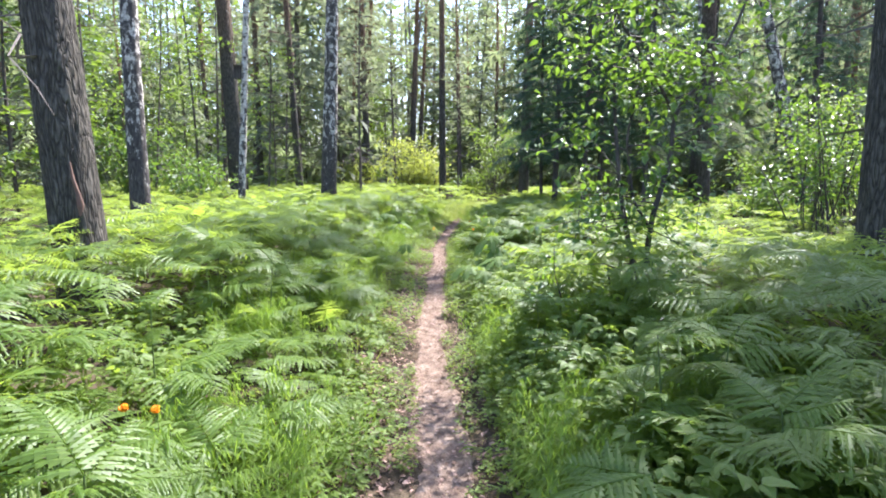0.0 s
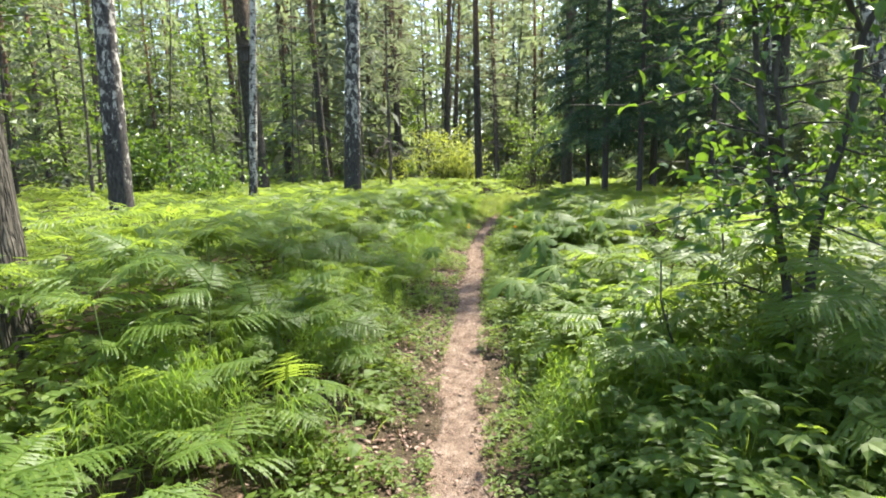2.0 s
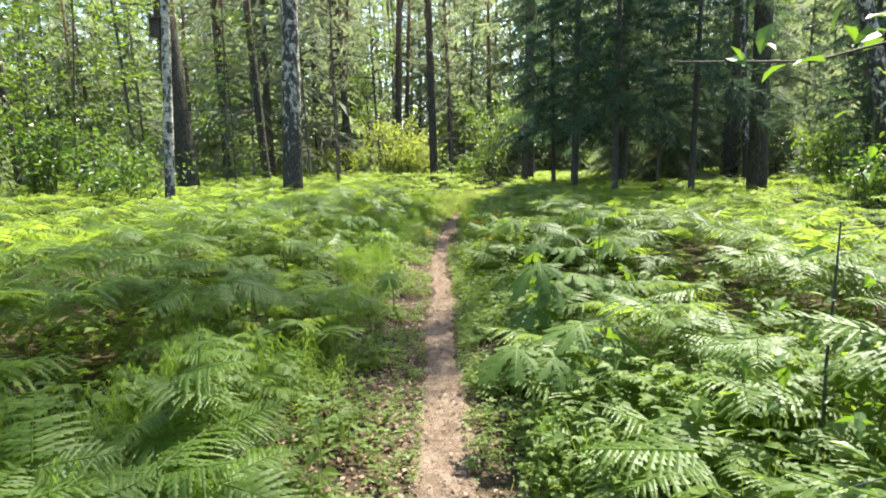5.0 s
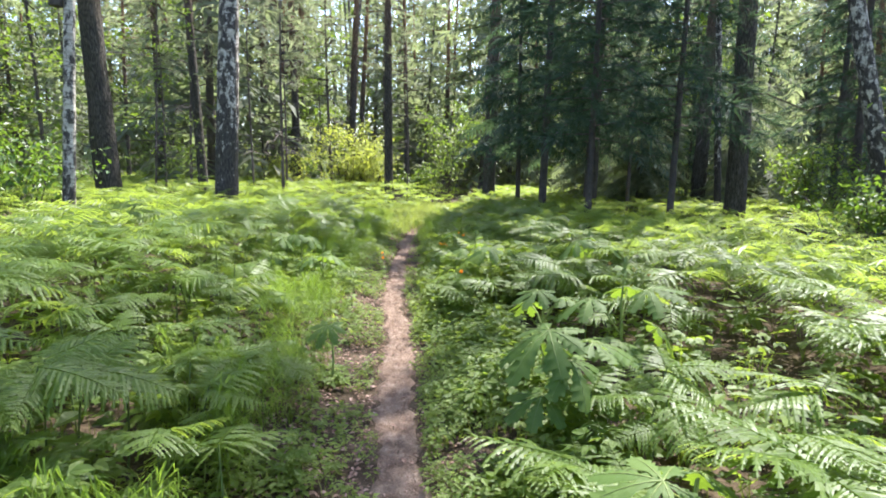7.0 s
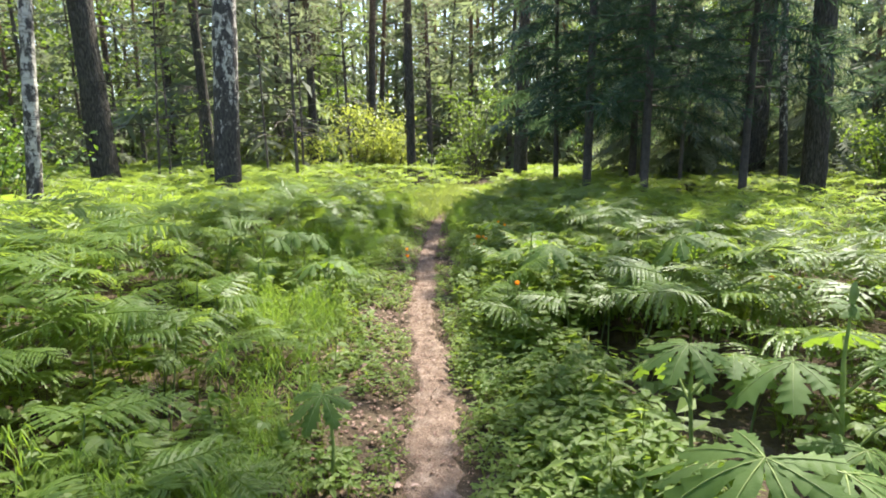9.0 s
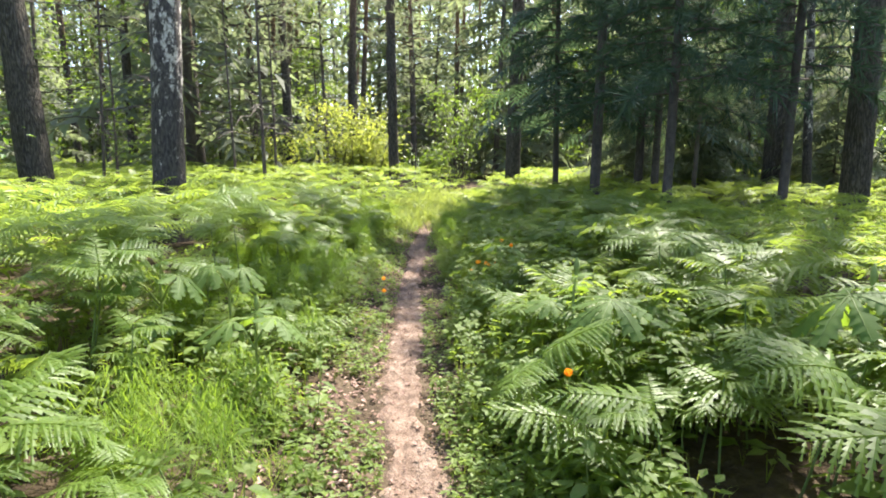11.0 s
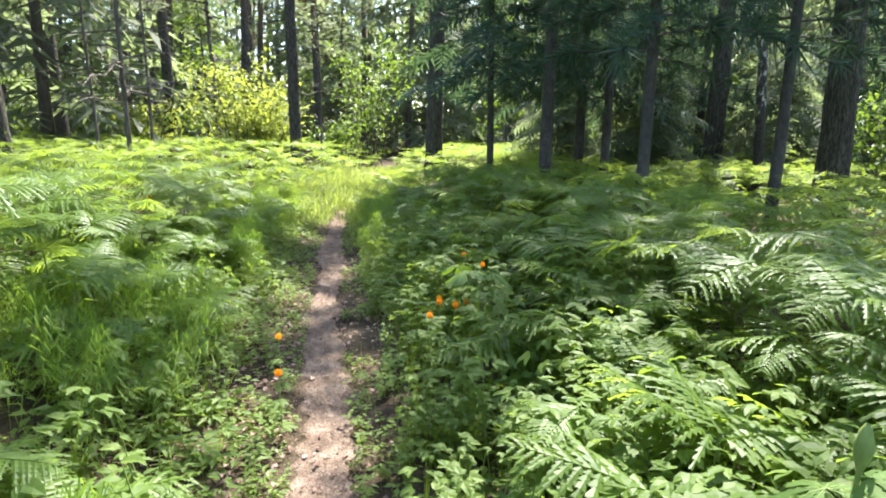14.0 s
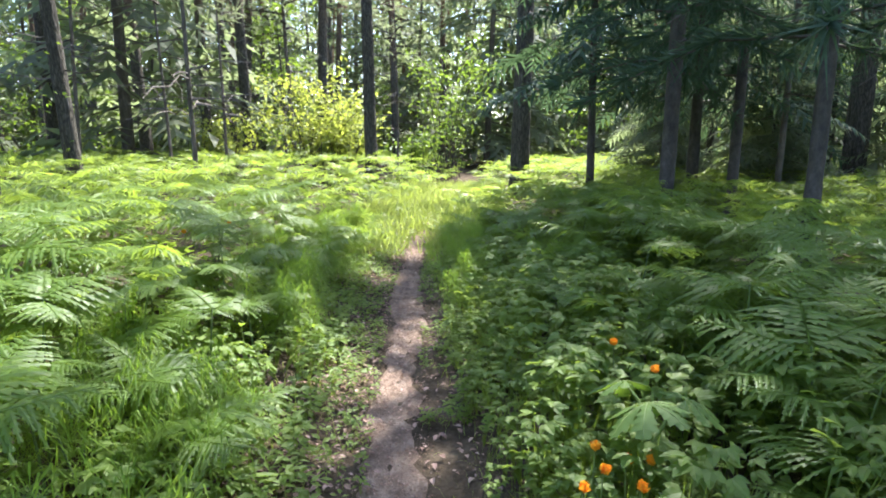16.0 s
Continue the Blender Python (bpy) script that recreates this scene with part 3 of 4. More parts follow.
# nest box on the slender birch
t = thing("nest_box", pose(-4.80, 13.99, 3.62, 0, 3.5, 0), "small dark wooden nest box hung on a birch", "nest box")
bm = bmesh.new()
bmesh.ops.create_cube(bm, size=1, matrix=Matrix.Translation((0, 0, 0.15)) @ Matrix.Diagonal((0.16, 0.16, 0.30, 1)))
bmesh.ops.bevel(bm, geom=bm.edges[:], offset=0.008, segments=1, affect="EDGES")
me = bpy.data.meshes.new("box")
bm.to_mesh(me)
me.materials.append(M_SMOOTH)
shared_part("box", me, t)
bm = bmesh.new()
bmesh.ops.create_cube(bm, size=1, matrix=Matrix.Translation((0, -0.02, 0.315)) @ pose(0, 0, 0, 8, 0, 0) @ Matrix.Diagonal((0.2, 0.24, 0.02, 1)))
me = bpy.data.meshes.new("roof")
bm.to_mesh(me)
me.materials.append(M_BARK)
shared_part("roof", me, t)
part("entrance", Geo().tube([(0, -0.079, 0.2), (0, -0.085, 0.2)], (0.02, 0.016), 12), M_TWIG, t)

for k, (x, y, d, h, right, leafy) in enumerate((
        (-3.36, 23.15, 0.10, 9, -0.8, 0), (-2.95, 32.8, 0.17, 10, -2, 0), (-8.1, 19.6, 0.11, 9, -1, 1), (0.35, 28.6, 0.07, 7, -1, 0),
        (-6.6, 22.0, 0.08, 8, 1, 0), (6.13, 20.85, 0.11, 9, 0.5, 0), (-5.2, 27.5, 0.09, 9, -1, 0), (-7.6, 28.0, 0.12, 10, 1, 0),
        (-4.4, 29.5, 0.10, 9, 0.5, 0), (-9.8, 25.5, 0.14, 10, 0, 1), (-11.5, 19.0, 0.12, 9, 0, 1), (-8.7, 14.5, 0.09, 7, 1, 1), (-6.4, 22.2, 0.08, 6, 1, 1), (-8.6, 17.6, 0.08, 7, 1, 1))):
    sapling(x, y, d, h, right, 0, k, needle=not leafy, label="young broad-leaved tree with bright green leaves" if leafy else "thin bare-stemmed young tree with sparse twigs")
dark_conifer(3.25, 21.25, 0.14, 12, 2.2, 1.6, -0.5, 1)
# upper crown is unseen, made this tall to shade the left foreground
dark_conifer(3.32, 18.75, 0.19, 20, 2.0, 1.8, 0.5, 2, 130)
dark_conifer(3.83, 16.9, 0.16, 9.5, 2.1, 2.0, 0, 3, 85)
dark_conifer(5.0, 20.2, 0.17, 12.0, 2.0, 1.8, 0, 11, 85)
dark_conifer(5.41, 16.6, 0.15, 10.0, 2.3, 2.0, 0, 4, 85)
dark_conifer(5.5, 22.35, 0.22, 12, 1.9, 2.1, 0, 5, 95)
dark_conifer(8.6, 27.5, 0.2, 12, 1.6, 2.2, 0, 6, 95)
dark_conifer(12.2, 29.5, 0.22, 13, 1.2, 2.4, 0, 7, 80)
dark_conifer(11.5, 19.5, 0.24, 13, 0.8, 2.6, 0, 8, 90)
dark_conifer(10.8, 26.0, 0.24, 14, 0.9, 2.6, 0, 9, 90)
dark_conifer(13.5, 23.0, 0.24, 13, 0.8, 2.6, 0, 10, 90)

for k, (x, y, h, reach) in enumerate(((7.0, 22.4, 4.0, 1.3), (8.7, 24.6, 5.0, 1.5), (10.2, 22.2, 3.4, 1.4), (6.4, 25.6, 3.4, 1.4), (12.0, 25.2, 5.5, 1.7))):
    dark_conifer(x, y, 0.07, h, 0.35, reach, 0, 30 + k, 60, M_GREYNEEDLE, "small young spruce in the shade of taller conifers")

# woods all round, of a few kinds of tree
kinds = []
for k in range(3):
    t = thing("pine_tree", pose(0, -300, 0), "tall slim pine in the surrounding woods", "tree", "pines of the woods")
    part("trunk", trunk_geo(19.5, 0.17 + 0.03 * k, 8, 16, 0.25, 0.3, 0.02, 200 + k)[0], M_PINE, t)
    woods_crown(t, lambda: pine_crown(19.5, 7.5, 2.6, 30, 40 + k, 6, 0.66), PINE_MATS)
    kinds.append(t)
for k in range(3):
    t = thing("conifer", pose(0, -300, 0), "bushy spruce in the surrounding woods", "tree", "spruces of the woods")
    part("trunk", trunk_geo(11, 0.11, 6, 10, 0.05, 0.2, 0.02, 210 + k)[0], M_BARK, t)
    woods_crown(t, lambda: conifer_crown(11, 0.4, 2.3, 60, 220 + k, 7, 0.75, twig=SPRAY3), (("limb", M_TWIG), ("crown", M_GREYNEEDLE)))
    kinds.append(t)
for k in range(3):
    t = thing("broadleaf_tree", pose(0, -300, 0), "young broad-leaved tree of the woods in full leaf", "tree", "broad-leaved trees of the woods")
    part("trunk", trunk_geo(8.5, 0.06, 6, 12, 0.25, 0.2, 0.02, 230 + k)[0], M_SMOOTH, t)
    woods_crown(t, lambda: leafy_crown(9, 0.5, 2.3, 30, 240 + k, 42, 0.23), BIRCH_MATS)
    kinds.append(t)

taken = [(-3.45, 5.6), (4.35, 5.6), (-4.75, 9.5), (-5.15, 14.3), (-7.3, 20.6), (-3.6, 17.3)]
count = [0] * 9
sx, sy = math.sin(az), math.cos(az)
for k in range(450):
    s = 1.0
    if k < 250:
        y = 31 + 36 * rnd.random() ** 0.8
        x = (rnd.random() - 0.5) * 1.7 * (y + 4)
        if abs(x + 1.0) < 4.5 and y < 37:
            continue
        w = rnd.random()
        kind = (0 if w < 0.34 else 3 if w < (0.8 if x > 1.5 else 0.66) else 6) + rnd.randrange(3)
        s = rnd.uniform(0.9, 1.5) if 3 <= kind < 6 else rnd.uniform(0.75, 1.15)
    elif k < 320:
        y = 32 + 25 * rnd.random()
        x = (rnd.random() - 0.5) * 1.6 * y
        kind, s = 6 + rnd.randrange(3), rnd.uniform(0.25, 0.5)
    else:
        # beside and behind the walk: mostly unseen trees, added to cast shade
        y, x = -22 + 52 * rnd.random(), (10 + 24 * rnd.random()) * rnd.choice((-1, 1))
        if x < 0 and y > 0 and x > -10:
            continue
        w = rnd.random()
        kind = (0 if w < (0.45 if x > 0 else 0.3) else 3 if w < (0.75 if x > 0 else 0.5) else 6) + rnd.randrange(3)
        s = rnd.uniform(0.75, 1.15)
    # the clearing at the bend of the path stays open towards the sun
    along, across = (x - 0.5) * sx + (y - 23) * sy, (x - 0.5) * sy - (y - 23) * sx
    if s > 0.6 and 0 < along < (26 if kind < 3 else 18) and abs(across) < 5.5:
        continue
    if any((x - a) ** 2 + (y - b) ** 2 < 1.8 for a, b in taken):
        continue
    taken.append((x, y))
    m = stand(x, y, rnd.uniform(-2.5, 2.5), rnd.uniform(-2, 2), rnd.uniform(0, 360), s)
    if count[kind] == 0:
        kinds[kind].matrix_basis = m
    else:
        copy_thing(kinds[kind], m)
    count[kind] += 1

# the woods beyond, too far off to tell tree from tree
fw = np.random.default_rng(77)
g, gl, gn = Geo(), Geo(), Geo()
n = 95000
ang = fw.uniform(-0.95, 0.95, n)
# three in ten ring the whole place, added unseen to block low sky light
side = fw.random(n) < 0.3
ang = np.where(side, fw.uniform(0, 6.28, n), ang)
dist = 62 + 34 * fw.random(n)
clump = np.sin(ang * 37) * np.sin(ang * 61 + dist * 0.3)
z = 0.2 + 24 * fw.random(n) ** 1.5
keep = fw.random(n) < 0.6 + 0.4 * clump
P = np.stack([dist * np.sin(ang), dist * np.cos(ang), z], -1)[keep]
d = fw.standard_normal((len(P), 3)) * (1, 1, 0.5) + (0, 0, -0.3)
half = fw.random(len(P)) < 0.55
gl.add(*scatter(*LEAF2, P[half], aim(d[half], fw.normal(0, 0.8, half.sum())), 0.5 + 0.6 * fw.random(half.sum())))
gn.add(*scatter(*spray_shape(3, 0.5), P[~half], aim(d[~half], fw.normal(0, 0.8, (~half).sum())), 0.8 + 0.7 * fw.random((~half).sum())))
for k in range(260):
    a, r = fw.uniform(-1.0, 1.0) if k < 190 else fw.uniform(0, 6.28), fw.uniform(55, 95)
    x, y = r * math.sin(a), r * math.cos(a)
    g.tube([(x, y, -0.3), (x + fw.normal(0, 0.2), y, 9), (x + fw.normal(0, 0.4), y, 20)], (0.16 + 0.1 * fw.random(), 0.13, 0.06), 5)
tagged(new("far_woods", mesh_of("far_woods", *gl.arrays(), M_BIRCHLEAF, False)), "distant broad-leaved foliage closing the view", "woods", kind="stuff")
tagged(new("far_woods", mesh_of("far_woods", *gn.arrays(), M_PINENEEDLE, False)), "distant grey-green conifer foliage closing the view", "woods", kind="stuff")
tagged(new("far_trunks", mesh_of("far_trunks", *g.arrays(), M_BARK)), "distant bare tree trunks in the woods", "woods", kind="stuff")


# ---- shrubs ----
def shrub_leaves(paths, n, seed, size, spread, mat_shape=LEAF, low=0.3):
    rr = np.random.default_rng(seed)
    at = []
    for p in paths:
        p = np.asarray(p, float)
        u = low + (1 - low) * rr.random(n)
        c = np.stack([np.interp(u, np.linspace(0, 1, len(p)), p[:, i]) for i in range(3)], -1)
        at.append(c + rr.standard_normal((n, 3)) * spread)
    at = np.concatenate(at)
    at = at[(at[:, 0] > -1.0) & (at[:, 1] < 0.6)] if low == 0.3 else at
    way = rr.standard_normal((len(at), 3)) * (1, 1, 0.4) + (0, 0, -0.45)
    return scatter(*mat_shape, at, aim(way, rr.normal(0, 0.5, len(at))), size * (0.65 + 0.7 * rr.random(len(at))))


t = thing("cherry_shrub", pose(1.75, 4.45, float(ground_z(1.75, 4.45))) @ Matrix.Scale(0.9, 4), "tall shrub with two crooked dark stems and sunlit leaves", "shrub")
stems = [
    [(-0.02, 0, -0.1), (-0.05, 0, 0.7), (-0.2, 0, 1.38), (-0.25, 0.1, 2.0), (-0.3, 0.1, 2.8), (-0.25, 0.1, 3.7)],
    [(0.06, 0, -0.1), (0.05, 0, 0.85), (0.08, 0, 1.2), (0.22, 0, 1.72), (0.22, 0, 2.1), (0.5, 0.1, 2.4), (0.75, 0.15, 2.8), (1.0, 0.2, 3.5)],
    [(0.22, 0, 2.1), (0.0, -0.1, 2.42), (-0.3, -0.2, 2.78), (-0.55, -0.2, 3.3)],
    [(0.07, 0, 1.1), (-0.08, 0.05, 1.35), (-0.15, 0.1, 1.9), (0.05, 0.3, 2.6), (0.15, 0.4, 3.2)],
]
radii = (0.028, 0.03, 0.016, 0.016)
for p, r in zip(stems, radii):
    p = np.asarray(p)
    u = np.linspace(0, 1, 26)
    q = np.stack([np.interp(u, np.linspace(0, 1, len(p)), p[:, i]) for i in range(3)], -1)
    q[1:-1] = 0.25 * q[:-2] + 0.5 * q[1:-1] + 0.25 * q[2:]
    part("stem", Geo().tube(q, np.linspace(r, r * 0.3, 26), 9, 0.05), M_SMOOTH, t)
rr = np.random.default_rng(5)
twigs = []
for p in stems:
    p = np.asarray(p)
    for k in range(20):
        u = 0.16 + 0.84 * rr.random()
        c = np.array([np.interp(u, np.linspace(0, 1, len(p)), p[:, i]) for i in range(3)])
        if c[2] < 0.6:
            continue
        L = 0.35 + 0.65 * rr.random()
        q = limb_points(c, rr.random() * 6.28, L, 0.5 * rr.random() - 0.1, 0.25, rr, 4, 0.16)
        q[:, 0] -= 0.12 * np.linspace(0, 1, 4)
        part("twig", Geo().tube(q, np.linspace(0.007, 0.002, 4), 4), M_SMOOTH, t)
        twigs.append(q)

part("foliage", shrub_leaves(twigs, 32, 6, 0.08, 0.09), M_BUSHLEAF, t, "translucent yellow-green oval leaves", smooth=False)

for k, (x, y, h) in enumerate(((1.3, 5.1, 1.2), (1.75, 5.2, 1.5), (1.2, 4.25, 0.9), (2.9, 6.4, 1.3))):
    t = thing("cherry_sprout", pose(x, y, float(ground_z(x, y)), 0, 0, 70 * k), "thin woody sprout with oval leaves", "shrub", "woody sprouts")
    rr = np.random.default_rng(300 + k)
    p = limb_points((0, 0, -0.05), 1.0, 0.2, h * 5, 0, rr, 6, 0.12)
    part("stem", Geo().tube(p, np.linspace(0.010, 0.003, 6), 6), M_SMOOTH, t)
    part("foliage", shrub_leaves([p], 36, 310 + k, 0.08, 0.13, low=0.35), M_BUSHLEAF, t, smooth=False)


def leafy_bush(x, y, h, reach, seed, mat, label, n=26, leaves=60, size=0.13):
    t = thing("bush", pose(x, y, float(ground_z(x, y))), label, "bush")
    rr = np.random.default_rng(seed)
    paths = []
    for k in range(n):
        p = limb_points((rr.normal(0, 0.2), rr.normal(0, 0.2), -0.05), rr.random() * 6.28, reach * (0.3 + 0.8 * rr.random()), 0, 0, rr, 5, 0.08)
        p[:, 2] += h * (0.55 + 0.5 * rr.random()) * np.sin(np.linspace(0, 1, 5) * 1.7)
        part("stem", Geo().tube(p, np.linspace(0.016, 0.004, 5), 4), M_SMOOTH, t)
        paths.append(p)
    part("foliage", shrub_leaves(paths, leaves, seed + 1, size, 0.16, LEAF2, 0.25), mat, t, smooth=False)
    return t


leafy_bush(-2.1, 30.3, 3.1, 1.8, 400, M_YELLOW, "sunlit pale yellow-green bush at the edge of a clearing", 30, 66, 0.15)
leafy_bush(-1.4, 30.0, 2.2, 1.3, 402, M_YELLOW, "low sunlit yellow-green bush beside the larger one", 24, 80, 0.14)
leafy_bush(-4.6, 30.8, 2.0, 1.2, 404, M_YELLOW, "low pale green bush under saplings", 18, 60, 0.14)
leafy_bush(2.2, 33.0, 4.2, 2.2, 406, M_BIRCHLEAF, "bright green young broad-leaved bush by the clearing", 24, 52, 0.15)
leafy_bush(0.9, 31.0, 1.5, 0.8, 408, M_BIRCHLEAF, "small fresh green bush in the clearing", 14, 60, 0.13)
leafy_bush(-7.2, 16.8, 1.9, 1.2, 410, M_BUSHLEAF, "green undergrowth bush behind ferns", 18, 70, 0.12)
leafy_bush(-9.0, 17.2, 2.6, 1.6, 412, M_BUSHLEAF, "leafy green bush in the shade", 22, 80, 0.13)
leafy_bush(10.0, 19.0, 2.0, 1.3, 414, M_BIRCHLEAF, "leafy bush with pale sunlit leaves", 20, 70, 0.12)
leafy_bush(7.1, 13.4, 1.3, 1.0, 416, M_BUSHLEAF, "low leafy bush under the pines", 16, 70, 0.1)
leafy_bush(6.2, 9.6, 2.8, 1.4, 418, M_BUSHLEAF, "tall leafy bush with glinting leaves", 24, 90, 0.09)
leafy_bush(8.6, 12.6, 3.0, 1.7, 420, M_BIRCHLEAF, "dense leafy bush below the trees", 24, 90, 0.11)


# ---- ferns ----
def pinna(g, base, ang, length, lobes, width, rise, fine=True):
    """One toothed leaflet from base, in the plane, turned by ang."""
    c, s = math.cos(ang), math.sin(ang)
    z = lambda u: base[2] + rise * u - 0.35 * u * u * length
    if not fine:
        pts = [(0, 0), (0.35, width), (1, 0), (0.35, -width)]
        g.add([(base[0] + length * u * c - length * w * s, base[1] + length * u * s + length * w * c, z(u) - 0.2 * abs(w) * length) for u, w in pts], [(0, 2, 1), (0, 3, 2)])
        return
    v, f = [(k / (2 * lobes), 0, 0) for k in range(2 * lobes + 1)], []
    for k in range(lobes):
        r = width * (1 - k / lobes) ** 0.85 * (0.8 if k == 0 else 1) + 0.012
        for sgn in (-1, 1):
            v.append(((k + 0.95) / lobes, sgn * r, -0.01 * (k % 2)))
            a, b, m = max(0, 2 * k - 1), min(2 * lobes, 2 * k + 2), len(v) - 1
            f.append((a, b, m) if sgn > 0 else (a, m, b))
    g.add([(base[0] + length * u * c - length * w * s, base[1] + length * u * s + length * w * c, z(u) - 0.25 * abs(w) * length + q * length) for u, w, q in v], f)


def fern_blade(length, pairs, fine, seed, droop=0.35, wide=0.34):
    """A feathered blade along +x that arches over."""
    rr = np.random.default_rng(seed)
    g = Geo()
    bow = lambda u: length * (0.14 * u - droop * u * u)
    for k in range(pairs):
        u = 0.06 + 0.92 * k / pairs
        L = length * wide * (0.75 + 0.5 * min(1, u * 5)) * (1 - u) ** 0.75 + 0.012
        for sgn in (-1, 1):
            pinna(g, (length * u, 0, bow(u)), sgn * (1.25 - 0.45 * u + rr.normal(0, 0.09)), L * (0.8 + 0.3 * rr.random()), 6 if L > 0.12 * length else 3, 0.125 if fine else 0.10, 0.03 * L + rr.normal(0, 0.11) * L, fine)
    p = np.array([(length * u, 0, bow(u)) for u in np.linspace(0, 1, 6)])
    if fine:
        g.tube(p, np.linspace(0.0032, 0.001, 6), 3)
    else:
        g.add([p[0] + (0, 0.004, 0), p[0] - (0, 0.004, 0), p[-1]], [(0, 1, 2)])
    return g.arrays()


FINE = [mesh_of("frond", *fern_blade(L, 15, True, 500 + k, d, w * 0.93), M_FERN, False) for k, (L, d, w) in enumerate(((0.42, 0.10, 0.50), (0.38, 0.2, 0.52), (0.35, 0.05, 0.48), (0.45, 0.27, 0.46)))]
STALK = mesh_of("stalk", *Geo().tube([(0, 0, -0.03), (0.01, 0, 0.3), (0.03, 0, 0.7), (0.05, 0, 1.0)], (0.0055, 0.005, 0.004, 0.003), 6).arrays(), M_FERN_STEM)


def fern_room(x, y):
    """How well a fern grows at a place: none on the path and its verges."""
    off = x - way_x(y)
    left = smoothstep(-off, 0.62, 1.15)
    right = smoothstep(off, 0.55, 0.95)
    return np.maximum(left, right)


def fern_height(x, y, r):
    off = np.abs(x - way_x(y))
    lush = 0.16 * smoothstep(x, 0.7, 1.3) * (1 - smoothstep(y, 4.6, 6.0))
    lush = lush + 0.10 * smoothstep(way_x(y) - x, 0.8, 1.3)
    return (0.34 + lush + 0.30 * smoothstep(off, 0.6, 1.9)) * (0.75 + 0.45 * r)


fern_spots = []
fr = np.random.default_rng(21)
cells = set()
for k in range(12000):
    y, x = fr.uniform(0.6, 19), fr.normal(0, 1) * 2.4
    off = abs(x - float(way_x(y)))
    cell = (int(x / 0.27 + 100), int(y / 0.27))
    if off > 4.5 or cell in cells or fr.random() > float(fern_room(x, y)) or len(fern_spots) >= 1500:
        continue
    if (x - 0.95) ** 2 + (y - 8.2) ** 2 < 0.6 or (x - 0.75) ** 2 + (y - 9.4) ** 2 < 0.45 or (x - 0.75) ** 2 + (y - 13.4) ** 2 < 0.25 or (x - 0.9) ** 2 + (y - 11) ** 2 < 0.16 or (x + 1.15) ** 2 + (y - 11.2) ** 2 < 0.2:
        continue
    if noise.noise(Vector((x * 0.75, y * 0.75, 5.0))) < (-0.18 if y > 5.5 or x < 0 else -0.45) or (0.3 < x < 2.0 and 12.4 < y < 16.4 and fr.random() < 0.6):
        continue
    if off < 1.7 and fr.random() < 0.3:
        cells.add(cell)
        continue
    cells.add(cell)
    fern_spots.append((x, y))
fern_spots.sort(key=lambda p: abs(p[0] - float(way_x(p[1]))) + 0.04 * abs(p[1] - 7))

LONE_FERNS = [(1.05, 12.6), (1.36, 12.72), (1.22, 13.05), (0.78, 11.4), (1.6, 11.6), (1.78, 11.3), (1.45, 13.5)]
fern_spots = LONE_FERNS + fern_spots
for x, y in fern_spots[:290]:
    r = fr.random()
    h = float(fern_height(x, y, r)) * fr.uniform(0.8, 1.15)
    turn = fr.uniform(0, 360)
    t = thing("bracken_fern", pose(x, y, float(ground_z(x, y)), fr.normal(0, 6), fr.normal(0, 6), turn), "green bracken fern with feathered spreading fronds", "fern", "bracken beside the path")
    shared_part("stalk", STALK, t, Matrix.Diagonal((1, 1, h, 1)))
    top = Matrix.Translation((0.05, 0, h))
    s = (0.75 if x > 0 else 0.6) + 0.45 * fr.random()
    for k, (yaw, z, sc) in enumerate(((0, 0, 1.0), (68, -0.02, 0.85), (-68, -0.02, 0.85), (125, -0.13, 0.75), (-125, -0.13, 0.7))):
        if k > 2 and fr.random() < 0.35:
            continue
        shared_part("frond", FINE[fr.integers(4)], t, top @ pose(0, 0, z, fr.normal(0, 11), fr.normal(-2, 10), yaw + fr.normal(0, 14)) @ Matrix.Scale(s * sc, 4))


def fern_stuff(name, spots, blades, label, per=3, size=(0.75, 0.5), lift=1.0):
    at, rot, sz, which = [], [], [], []
    for x, y in spots:
        h = float(fern_height(x, y, fr.random())) * lift
        z = float(ground_z(x, y))
        turn = fr.uniform(0, 6.28)
        s = size[0] + size[1] * fr.random()
        for yaw, dz, sc in ((0, 0, 1.0), (1.2, -0.02, 0.85), (-1.2, -0.02, 0.85), (2.3, -0.14, 0.75), (-2.3, -0.14, 0.7))[:per]:
            a = turn + yaw + fr.normal(0, 0.15)
            at.append((x + 0.03 * math.cos(a), y + 0.03 * math.sin(a), z + h + dz))
            rot.append((fr.normal(0, 0.16), fr.normal(-0.05, 0.16), a))
            sz.append(s * sc)
            which.append(fr.integers(len(blades)))
    at, rot, sz, which = np.array(at), np.array(rot), np.array(sz), np.array(which)
    g = Geo()
    for k, (v, f) in enumerate(blades):
        m = which == k
        if m.any():
            g.add(*scatter(v, f, at[m], euler(*rot[m].T), sz[m]))
    return tagged(new(name, mesh_of(name, *g.arrays(), M_FERN, False)), label, "fern", kind="stuff")


MEDIUM = [fern_blade(L, 8, False, 520 + k, d, w) for k, (L, d, w) in enumerate(((0.44, 0.15, 0.42), (0.40, 0.32, 0.44), (0.37, 0.08, 0.40)))]
FINE_ARRAYS = [fern_blade(L, 11, True, 530 + k, d, w) for k, (L, d, w) in enumerate(((0.42, 0.15, 0.5), (0.38, 0.32, 0.5)))]
fern_stuff("bracken_bed", fern_spots[290:760], FINE_ARRAYS, "dense bed of green bracken ferns along the path", 3)
fern_stuff("bracken_bed", fern_spots[760:], MEDIUM, "dense bed of green bracken ferns", 4)
n = 4700
fy = 0.2 + 33 * fr.random(n)
